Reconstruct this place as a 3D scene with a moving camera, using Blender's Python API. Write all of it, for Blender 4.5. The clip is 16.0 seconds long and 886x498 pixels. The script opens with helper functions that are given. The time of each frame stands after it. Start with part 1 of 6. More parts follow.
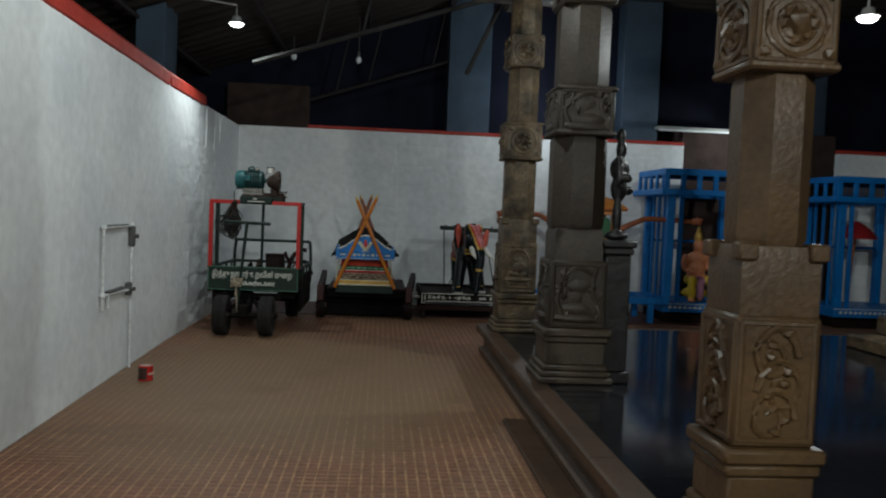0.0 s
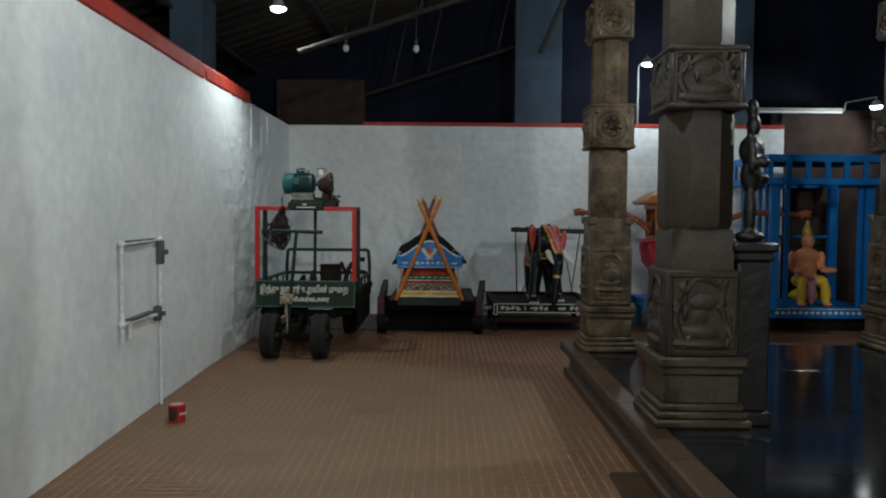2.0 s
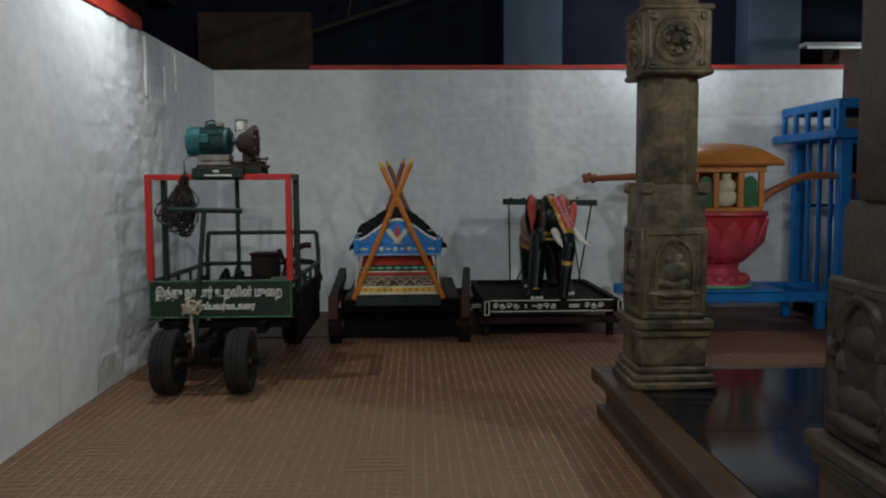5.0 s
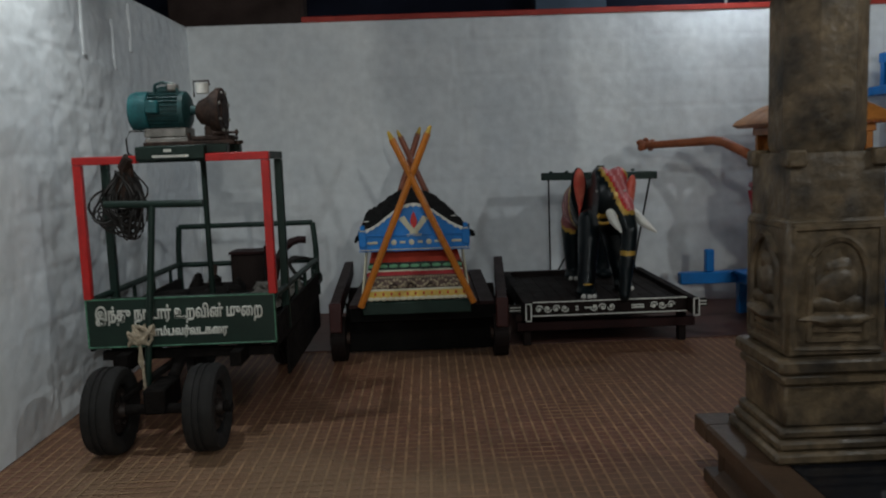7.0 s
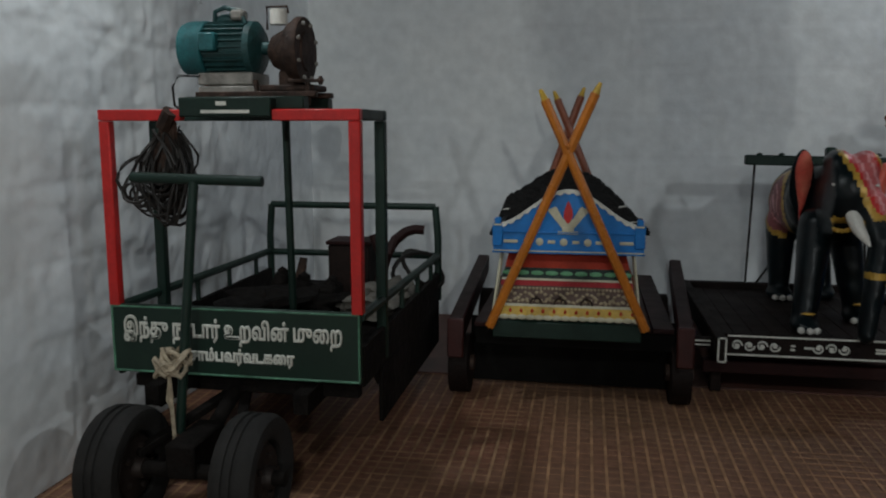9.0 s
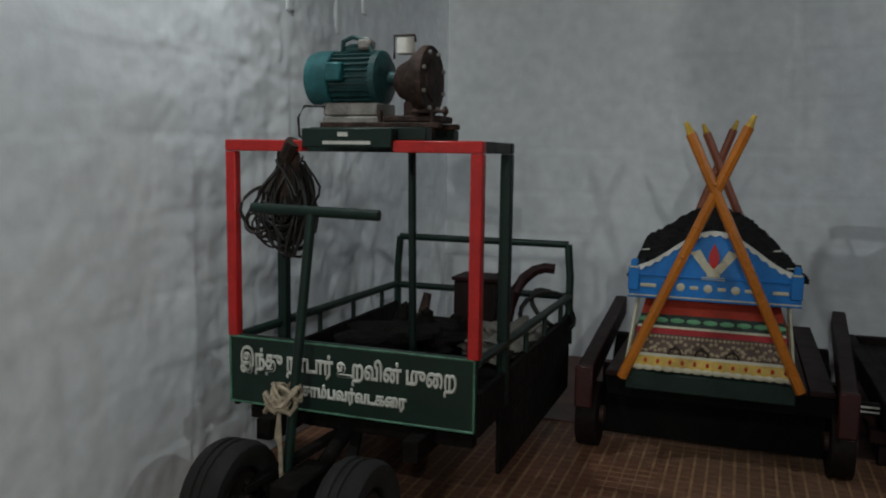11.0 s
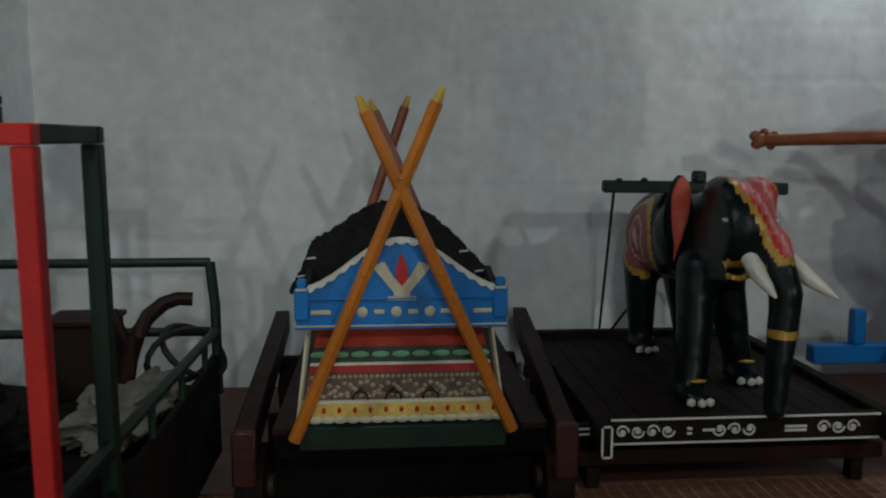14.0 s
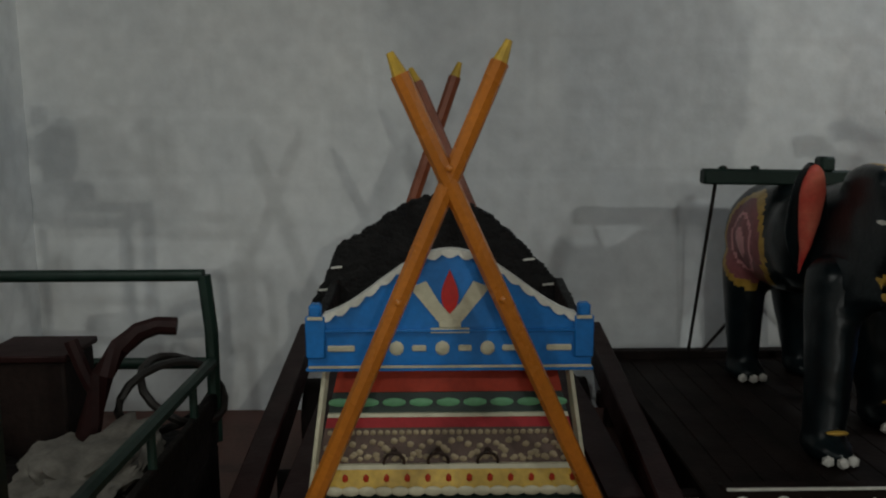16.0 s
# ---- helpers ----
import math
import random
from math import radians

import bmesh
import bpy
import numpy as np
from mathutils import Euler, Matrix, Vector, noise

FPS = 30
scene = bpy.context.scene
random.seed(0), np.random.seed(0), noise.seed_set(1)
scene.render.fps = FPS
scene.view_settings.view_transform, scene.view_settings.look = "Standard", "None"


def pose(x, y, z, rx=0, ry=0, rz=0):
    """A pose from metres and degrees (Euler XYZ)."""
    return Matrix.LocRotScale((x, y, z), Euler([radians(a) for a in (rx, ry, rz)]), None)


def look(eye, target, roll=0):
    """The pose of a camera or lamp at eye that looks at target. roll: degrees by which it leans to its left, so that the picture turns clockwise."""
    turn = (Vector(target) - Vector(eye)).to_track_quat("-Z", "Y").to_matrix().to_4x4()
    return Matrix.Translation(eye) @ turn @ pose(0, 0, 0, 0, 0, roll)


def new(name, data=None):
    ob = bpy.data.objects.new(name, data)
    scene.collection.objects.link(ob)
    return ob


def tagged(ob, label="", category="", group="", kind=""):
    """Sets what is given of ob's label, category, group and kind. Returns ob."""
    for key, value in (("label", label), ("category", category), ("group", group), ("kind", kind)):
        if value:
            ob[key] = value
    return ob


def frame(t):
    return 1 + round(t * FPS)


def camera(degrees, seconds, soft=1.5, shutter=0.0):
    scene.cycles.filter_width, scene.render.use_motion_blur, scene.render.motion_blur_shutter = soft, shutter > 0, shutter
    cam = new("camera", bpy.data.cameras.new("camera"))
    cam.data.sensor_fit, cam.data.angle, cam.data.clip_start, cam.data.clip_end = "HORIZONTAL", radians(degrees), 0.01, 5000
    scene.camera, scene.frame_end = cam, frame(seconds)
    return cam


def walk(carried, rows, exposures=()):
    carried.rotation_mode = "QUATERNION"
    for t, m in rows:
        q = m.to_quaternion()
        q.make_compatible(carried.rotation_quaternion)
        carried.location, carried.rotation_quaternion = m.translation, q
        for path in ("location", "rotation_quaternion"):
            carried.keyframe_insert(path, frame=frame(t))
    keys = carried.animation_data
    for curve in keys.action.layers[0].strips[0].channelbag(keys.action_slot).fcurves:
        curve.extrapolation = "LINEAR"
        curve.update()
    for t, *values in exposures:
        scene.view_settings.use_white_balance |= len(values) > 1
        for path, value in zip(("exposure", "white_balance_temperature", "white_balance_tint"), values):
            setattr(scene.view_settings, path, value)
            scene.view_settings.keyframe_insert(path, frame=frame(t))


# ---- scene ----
# ---------------------------------------------------------------- camera
cam = camera(57.6, 16.0, soft=2.0, shutter=0.5)
PATH = [
    (0, (1.19, -0.206, 1.428), (1.344, 1.786, 1.34), 2.3),
    (0.5, (1.195, 0.024, 1.418), (1.283, 2.019, 1.303), -0.1),
    (1, (1.181, 0.285, 1.439), (1.136, 2.28, 1.3), 1.2),
    (1.5, (1.131, 0.586, 1.441), (1.187, 2.582, 1.332), -0.4),
    (2, (1.159, 0.924, 1.436), (1.157, 2.922, 1.346), 0.5),
    (2.5, (1.161, 1.339, 1.429), (1.21, 3.336, 1.329), 1.4),
    (3, (1.126, 1.746, 1.449), (1.218, 3.739, 1.315), -1.3),
    (3.5, (1.145, 2.142, 1.447), (1.142, 4.133, 1.249), 0.8),
    (3.7, (1.139, 2.301, 1.451), (1.133, 4.295, 1.295), 1.7),
    (5.8, (1.193, 3.888, 1.399), (1.294, 5.876, 1.211), -1.3),
    (6, (1.206, 4.017, 1.401), (1.259, 6.006, 1.198), -0.0),
    (6.5, (1.178, 4.423, 1.425), (1.192, 6.415, 1.239), 0.7),
    (7, (1.114, 4.811, 1.442), (1.14, 6.796, 1.207), -2.0),
    (7.5, (1.129, 5.175, 1.425), (1.043, 7.154, 1.146), 0.9),
    (8, (1.053, 5.582, 1.441), (0.926, 7.561, 1.182), -0.7),
    (8.5, (1.054, 5.949, 1.432), (0.826, 7.923, 1.204), -0.8),
    (9, (1.074, 6.26, 1.423), (0.729, 8.207, 1.123), 0.0),
    (9.5, (1.083, 6.418, 1.438), (0.58, 8.337, 1.187), -0.2),
    (9.7, (1.108, 6.414, 1.448), (0.43, 8.284, 1.239), 0.4),
    (11.8, (1.07, 6.529, 1.427), (0.388, 8.393, 1.181), 1.0),
    (12, (1.039, 6.541, 1.427), (0.441, 8.434, 1.177), 0.7),
    (12.5, (1.006, 6.632, 1.441), (0.757, 8.598, 1.176), -0.8),
    (13, (0.996, 6.841, 1.458), (0.867, 8.827, 1.266), -0.5),
    (13.5, (0.965, 7.143, 1.447), (0.96, 9.134, 1.266), 1.3),
    (14, (0.926, 7.503, 1.456), (1.074, 9.479, 1.187), 0.0),
    (14.5, (0.951, 7.755, 1.436), (1.01, 9.73, 1.128), 1.0),
    (15, (0.969, 7.983, 1.411), (1.048, 9.95, 1.062), 1.6),
    (15.5, (0.944, 8.159, 1.432), (1.014, 10.131, 1.107), -0.7),
    (16, (0.945, 8.264, 1.432), (0.972, 10.24, 1.127), -0.2),
]
EXPOSURES = [(0.0, -0.15, 6400, 2), (1.5, -0.02, 6400, 2), (3.5, 0.03, 6600, 4), (7.0, -0.1, 6400, 6), (9.5, -0.08, 6400, 6), (12.0, -0.08, 6450, 5), (14.5, -0.08, 6550, 3), (15.2, -0.15, 6550, 5), (16.0, -0.15, 6900, 5)]
walk(cam, [(t, look(eye, target, roll)) for t, eye, target, roll in PATH], EXPOSURES)

# ---------------------------------------------------------------- light
world = bpy.data.worlds.new("night")
scene.world = world
world.use_nodes = True
world.node_tree.nodes["Background"].inputs[0].default_value = (0.010, 0.016, 0.035, 1)
world.node_tree.nodes["Background"].inputs[1].default_value = 0.25

# (place, watts, colour): the LED lamps of the hall; the last two are added
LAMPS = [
    ((-0.48, 8.90, 3.40), 72, (0.93, 0.97, 1.0)),
    ((3.86, 11.80, 3.43), 44, (0.80, 0.88, 1.0)),
    ((6.75, 11.45, 2.84), 34, (0.95, 0.98, 1.0)),
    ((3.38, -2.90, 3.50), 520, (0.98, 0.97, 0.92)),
    ((5.10, 6.20, 3.15), 150, (0.95, 0.98, 1.0)),
    # unseen fill lamps, added to brighten the floor and the left wall
    ((1.15, 4.50, 3.80), 125, (0.94, 0.98, 1.0)),
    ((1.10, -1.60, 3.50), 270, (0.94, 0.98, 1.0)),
]


# ---------------------------------------------------------------- materials
def M(name, col, rough=0.6, metal=0.0, var=0.25, scale=6.0, bump=0.15, col2=None, fine=60.0, spec=0.4, rand=0.0, world_size=False):
    """A surface whose colour wanders at two sizes, with a fine relief."""
    m = bpy.data.materials.new(name)
    m.use_nodes = True
    nt = m.node_tree
    N, L = nt.nodes, nt.links
    b = N["Principled BSDF"]
    b.inputs["Metallic"].default_value = metal
    b.inputs["Specular IOR Level"].default_value = spec
    tc = N.new("ShaderNodeNewGeometry" if world_size else "ShaderNodeTexCoord")
    n1, n2 = N.new("ShaderNodeTexNoise"), N.new("ShaderNodeTexNoise")
    n1.inputs["Scale"].default_value, n1.inputs["Detail"].default_value = scale, 5
    n2.inputs["Scale"].default_value, n2.inputs["Detail"].default_value = fine, 3
    for n in (n1, n2):
        L.new(tc.outputs["Position" if world_size else "Object"], n.inputs["Vector"])
    ramp = N.new("ShaderNodeMapRange")
    ramp.inputs[1].default_value, ramp.inputs[2].default_value = 0.3, 0.7
    L.new(n1.outputs["Fac"], ramp.inputs[0])
    mix = N.new("ShaderNodeMix")
    mix.data_type = "RGBA"
    c2 = col2 or tuple(c * (1 - var) for c in col)
    mix.inputs["A"].default_value = (*col, 1)
    mix.inputs["B"].default_value = (*c2, 1)
    L.new(ramp.outputs[0], mix.inputs["Factor"])
    hsv = N.new("ShaderNodeHueSaturation")
    L.new(mix.outputs["Result"], hsv.inputs["Color"])
    val = N.new("ShaderNodeMapRange")
    val.inputs[1].default_value, val.inputs[2].default_value = 0.25, 0.75
    val.inputs[3].default_value, val.inputs[4].default_value = 1 - var * 0.5, 1 + var * 0.5
    L.new(n2.outputs["Fac"], val.inputs[0])
    if rand:
        oi, add = N.new("ShaderNodeObjectInfo"), N.new("ShaderNodeMath")
        add.operation = "MULTIPLY_ADD"
        add.inputs[1].default_value, add.inputs[2].default_value = rand, -rand / 2
        L.new(oi.outputs["Random"], add.inputs[0])
        s = N.new("ShaderNodeMath")
        L.new(val.outputs[0], s.inputs[0])
        L.new(add.outputs[0], s.inputs[1])
        L.new(s.outputs[0], hsv.inputs["Value"])
    else:
        L.new(val.outputs[0], hsv.inputs["Value"])
    L.new(hsv.outputs[0], b.inputs["Base Color"])
    rr = N.new("ShaderNodeMapRange")
    rr.inputs[3].default_value, rr.inputs[4].default_value = max(0.03, rough - 0.12), min(1, rough + 0.12)
    L.new(n1.outputs["Fac"], rr.inputs[0])
    L.new(rr.outputs[0], b.inputs["Roughness"])
    if bump:
        bp, bp2 = N.new("ShaderNodeBump"), N.new("ShaderNodeBump")
        bp.inputs["Strength"].default_value, bp.inputs["Distance"].default_value = bump, 0.03
        bp2.inputs["Strength"].default_value, bp2.inputs["Distance"].default_value = bump, 0.006
        L.new(n1.outputs["Fac"], bp.inputs["Height"])
        L.new(n2.outputs["Fac"], bp2.inputs["Height"])
        L.new(bp.outputs[0], bp2.inputs["Normal"])
        L.new(bp2.outputs[0], b.inputs["Normal"])
    return m


def glow(name, col, strength):
    m = M(name, (0.8, 0.8, 0.8), 0.4)
    b = m.node_tree.nodes["Principled BSDF"]
    b.inputs["Emission Color"].default_value = (*col, 1)
    b.inputs["Emission Strength"].default_value = strength
    return m


LIME = M("limewash", (0.78, 0.80, 0.80), 0.85, var=0.16, scale=1.4, bump=0.45, col2=(0.66, 0.69, 0.71), fine=11)
REDBAND = M("red oxide paint", (0.42, 0.035, 0.02), 0.6, var=0.3, scale=5)
NAVY = M("navy wall", (0.0035, 0.0055, 0.017), 0.8, spec=0.2, var=0.4, scale=2)
BLUEGREY = M("blue grey plaster", (0.040, 0.066, 0.098), 0.75, var=0.25, scale=3)
BROWNWALL = M("sooty brick wall", (0.045, 0.026, 0.021), 0.85, var=0.5, scale=4)
ROOF = M("old roof sheet", (0.050, 0.042, 0.034), 0.7, metal=0.2, var=0.4, scale=2)
TRUSS = M("dark truss pipe", (0.022, 0.021, 0.019), 0.8, var=0.4)
PIPE = M("grey painted pipe", (0.30, 0.31, 0.30), 0.5, metal=0.2, var=0.3)
TERRA = M("grooved floor tile", (0.21, 0.080, 0.050), 0.6, var=0.45, scale=0.55, bump=0.12, col2=(0.20, 0.115, 0.07), fine=22, rand=0.14, world_size=True)
TILERIB = M("dusty tile rib", (0.37, 0.195, 0.10), 0.65, var=0.7, scale=0.8, bump=0.1, col2=(0.31, 0.19, 0.105), fine=9, rand=0.1, world_size=True)
# maroon floor colour, darkened for the shade near the back wall
OXIDE_SHADE = M("red oxide cement", (0.10, 0.036, 0.026), 0.55, var=0.4, scale=2.5, bump=0.15, col2=(0.06, 0.03, 0.022))
JOINT = M("floor mortar", (0.20, 0.13, 0.082), 0.85, var=0.3, scale=1.1, col2=(0.2, 0.12, 0.08))
EDGE = M("brown kerb stone", (0.082, 0.047, 0.027), 0.5, var=0.35, scale=3, bump=0.3)


def dusty(m, dust, cx, cy, rx, ry):
    """A pale film of trodden dust over a floor material, worn thin towards its ragged rim."""
    nt = m.node_tree
    N, L = nt.nodes, nt.links
    b = N["Principled BSDF"]
    src = b.inputs["Base Color"].links[0].from_socket
    geo, mp = N.new("ShaderNodeNewGeometry"), N.new("ShaderNodeMapping")
    mp.inputs["Location"].default_value = (-cx / rx, -cy / ry, 0)
    mp.inputs["Scale"].default_value = (1 / rx, 1 / ry, 0)
    L.new(geo.outputs["Position"], mp.inputs["Vector"])
    ln = N.new("ShaderNodeVectorMath")
    ln.operation = "LENGTH"
    L.new(mp.outputs[0], ln.inputs[0])
    no = N.new("ShaderNodeTexNoise")
    no.inputs["Scale"].default_value, no.inputs["Detail"].default_value = 1.3, 6
    L.new(geo.outputs["Position"], no.inputs["Vector"])
    ad = N.new("ShaderNodeMath")
    ad.operation = "MULTIPLY_ADD"
    ad.inputs[1].default_value = 0.9
    L.new(no.outputs["Fac"], ad.inputs[0])
    L.new(ln.outputs["Value"], ad.inputs[2])
    rg = N.new("ShaderNodeMapRange")
    rg.interpolation_type = "SMOOTHSTEP"
    rg.inputs[1].default_value, rg.inputs[2].default_value = 1.05, 1.75
    rg.inputs[3].default_value, rg.inputs[4].default_value = 0.62, 0.0
    L.new(ad.outputs[0], rg.inputs[0])
    mx = N.new("ShaderNodeMix")
    mx.data_type = "RGBA"
    L.new(rg.outputs[0], mx.inputs["Factor"])
    L.new(src, mx.inputs["A"])
    mx.inputs["B"].default_value = (*dust, 1)
    L.new(mx.outputs["Result"], b.inputs["Base Color"])


for m in (TERRA, TILERIB, JOINT):
    dusty(m, (0.26, 0.185, 0.108), 0.5, 6.5, 1.7, 2.3)
BLACKSTONE = M("polished black granite", (0.010, 0.011, 0.014), 0.06, var=0.4, scale=20, bump=0.0, spec=0.26)
STONE = M("carved granite", (0.150, 0.106, 0.060), 0.46, var=0.8, scale=5.5, bump=0.8, col2=(0.022, 0.017, 0.012), fine=30)
STONE_DARK = M("dark brown granite", (0.040, 0.029, 0.019), 0.55, var=0.7, scale=3, bump=0.45, col2=(0.024, 0.019, 0.014), fine=45)
STONE_FOOT = M("brown granite foot", (0.062, 0.046, 0.030), 0.5, var=0.6, scale=4, bump=0.45, col2=(0.04, 0.031, 0.021), fine=45)
# dark col2 mottling stands in for the shade on this pillar's left face
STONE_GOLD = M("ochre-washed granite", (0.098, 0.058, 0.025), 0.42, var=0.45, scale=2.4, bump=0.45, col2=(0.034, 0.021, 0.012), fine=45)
DARKSTONE = M("oiled black stone", (0.010, 0.010, 0.0095), 0.45, var=0.4, scale=9, bump=0.3)
GREEN = M("dark green enamel", (0.009, 0.025, 0.018), 0.48, spec=0.28, var=0.3, scale=8, bump=0.1)
GREENSIGN = M("sign green enamel", (0.006, 0.024, 0.015), 0.5, var=0.25, scale=6, bump=0.08)
GREENLIT = M("pale green line", (0.10, 0.25, 0.16), 0.5, var=0.6, scale=14)
REDPAINT = M("red enamel", (0.54, 0.020, 0.018), 0.4, var=0.25, scale=9, bump=0.1)
WHITEPAINT = M("chalky white paint", (0.66, 0.66, 0.60), 0.6, var=0.2, scale=14)
RUBBER = M("worn tyre rubber", (0.010, 0.009, 0.008), 0.8, var=0.35, scale=12, bump=0.3)
RIM = M("rusty rim", (0.028, 0.020, 0.017), 0.6, metal=0.4, var=0.4, scale=15)
TEAL = M("teal machine enamel", (0.018, 0.125, 0.135), 0.45, var=0.5, scale=10)
TEALDARK = M("grimy teal casting", (0.02, 0.07, 0.07), 0.5, var=0.5, scale=14, bump=0.3)
RUST = M("rusty iron", (0.066, 0.037, 0.026), 0.7, metal=0.3, var=0.8, scale=14, bump=0.4)
GREYIRON = M("grey iron block", (0.30, 0.28, 0.25), 0.6, metal=0.1, var=0.4, scale=12, bump=0.2)
CABLE = M("black cable", (0.018, 0.015, 0.013), 0.55, var=0.3)
ROPE = M("fraying jute rope", (0.42, 0.35, 0.25), 0.9, var=0.35, scale=40, bump=0.6)
SACK = M("dirty white sack", (0.15, 0.138, 0.118), 0.85, var=0.35, scale=12, bump=0.5)
# near-black colour that holds the shade under the trolley's front
SHADEWOOD = M("wood darkened as in shade", (0.004, 0.0035, 0.003), 0.8, var=0.4, scale=8, spec=0.12)
JUNK = M("dark scrap", (0.008, 0.006, 0.005), 0.8, spec=0.15, var=0.5, scale=20, bump=0.4)
MAROON = M("maroon wood", (0.020, 0.0048, 0.0044), 0.58, spec=0.2, var=0.4, scale=7, bump=0.2)
MAROONRED = M("red-painted wood end", (0.040, 0.008, 0.007), 0.5, var=0.35, scale=7, bump=0.2)
DARKWOOD = M("dark stained wood", (0.014, 0.008, 0.0065), 0.65, var=0.6, scale=5, bump=0.25, spec=0.15)
POLE = M("varnished pole wood", (0.48, 0.155, 0.02), 0.27, var=0.25, scale=5, bump=0.1, fine=80)
POLE_FAR = M("red-brown pole wood", (0.22, 0.06, 0.025), 0.4, var=0.25, scale=5)
TIPY = M("yellow paint", (0.58, 0.37, 0.045), 0.45, var=0.35, scale=12)
BLUE = M("bright blue enamel", (0.008, 0.165, 0.50), 0.40, var=0.22, scale=6, bump=0.12)
CREAM = M("cream paint", (0.54, 0.51, 0.37), 0.5, var=0.18, scale=16)
LEAFGREEN = M("mint green paint", (0.16, 0.42, 0.22), 0.5, var=0.25, scale=16)
ORANGE_RED = M("vermilion paint", (0.40, 0.036, 0.013), 0.55, spec=0.2, var=0.25, scale=8)
DARKRED = M("crimson paint", (0.33, 0.02, 0.025), 0.55, spec=0.2, var=0.25, scale=8)
BEADS = M("beige paint", (0.36, 0.29, 0.18), 0.5, var=0.3, scale=20)
BROWNSTRIP = M("brown paint", (0.085, 0.045, 0.03), 0.55, var=0.4, scale=16)
HAIR = M("black yak-hair trim", (0.006, 0.006, 0.006), 0.85, var=0.4, scale=30, bump=0.6)
ELEPHANT = M("glossy black paint", (0.005, 0.010, 0.012), 0.33, var=0.6, scale=10, bump=0.12, spec=0.28)
PINK = M("pink paint", (0.58, 0.13, 0.13), 0.45, var=0.3, scale=9)
PALEPINK = M("pale pink stripe", (0.68, 0.30, 0.30), 0.45, var=0.2)
EARORANGE = M("salmon paint", (0.66, 0.20, 0.13), 0.42, var=0.2, scale=7, col2=(0.52, 0.03, 0.025))
MAUVE = M("mauve cloth paint", (0.27, 0.085, 0.09), 0.5, var=0.35, scale=9)
GOLD = M("gold paint", (0.50, 0.30, 0.05), 0.35, metal=0.2, var=0.3, scale=20)
IVORY = M("ivory paint", (0.72, 0.70, 0.64), 0.4, var=0.12)
TOENAIL = M("white nail paint", (0.62, 0.60, 0.55), 0.5)
LOTUS = M("lotus pink", (0.50, 0.06, 0.09), 0.42, var=0.25, scale=7)
LOTUSRED = M("lotus red", (0.42, 0.025, 0.035), 0.42, var=0.25, scale=7)
TEAKORANGE = M("orange teak", (0.46, 0.17, 0.035), 0.4, var=0.3, scale=7)
CARVED = M("reddish carved wood", (0.33, 0.10, 0.04), 0.45, var=0.35, scale=9, bump=0.3)
DOORGREEN = M("bottle green", (0.012, 0.10, 0.035), 0.5, var=0.3)
SKIN = M("orange deity paint", (0.66, 0.26, 0.13), 0.45, var=0.25, scale=9)
YELLOW = M("yellow cloth paint", (0.62, 0.42, 0.02), 0.5, var=0.25, scale=9)
LILAC = M("lilac cloth paint", (0.40, 0.17, 0.26), 0.5, var=0.25)
TINRED = M("red tin", (0.50, 0.02, 0.02), 0.35, metal=0.2, var=0.25, scale=12)
TINWHITE = M("pale tin label", (0.60, 0.45, 0.38), 0.5, var=0.25, scale=20)
TINDARK = M("dark tin side", (0.05, 0.02, 0.015), 0.5, var=0.3)
GREYPIPE = M("limewashed pipe", (0.70, 0.72, 0.72), 0.8, var=0.3, scale=18)
DARKVALVE = M("dark fitting", (0.09, 0.09, 0.085), 0.6, var=0.3)
LEDWHITE = glow("lamp glass", (0.95, 0.98, 1.0), 12)
TUBEWHITE = M("white tube", (0.70, 0.74, 0.76), 0.4, var=0.1)


# ---------------------------------------------------------------- builders
def thing(name, loc, label, category, group="", kind=""):
    e = new(name)
    e.location = loc
    e.empty_display_size = 0.1
    return tagged(e, label, category, group, kind)


def part(name, bm, material, parent=None, label=""):
    """Links a bmesh, drawn in the world's metres, as one mesh under a thing or a part."""
    root = parent
    while root is not None and root.parent is not None:
        root = root.parent
    if root is not None and root.type == "EMPTY":
        bmesh.ops.translate(bm, verts=bm.verts, vec=-Vector(root.location))
    me = bpy.data.meshes.new(name)
    bm.to_mesh(me)
    bm.free()
    for m in material if isinstance(material, (list, tuple)) else [material]:
        me.materials.append(m)
    me.polygons.foreach_set("use_smooth", [True] * len(me.polygons))
    me.set_sharp_from_angle(angle=radians(38))
    ob = new(name, me)
    if parent is not None:
        ob.parent = parent
    return tagged(ob, label)


def solo(name, bm, material, label, category, group="", kind=""):
    return tagged(part(name, bm, material), label, category, group, kind)


def B():
    return bmesh.new()


def box(bm, x0, x1, y0, y1, z0, z1, bev=0.0, mi=0):
    r = bmesh.ops.create_cube(bm, size=1)
    vs = r["verts"]
    for v in vs:
        v.co = Vector((x0 + (v.co.x + 0.5) * (x1 - x0), y0 + (v.co.y + 0.5) * (y1 - y0), z0 + (v.co.z + 0.5) * (z1 - z0)))
    fs = {f for v in vs for f in v.link_faces}
    for f in fs:
        f.material_index = mi
    if bev:
        es = {e for v in vs for e in v.link_edges}
        bmesh.ops.bevel(bm, geom=list(es), offset=bev, segments=1, affect="EDGES", profile=0.5)
    return bm


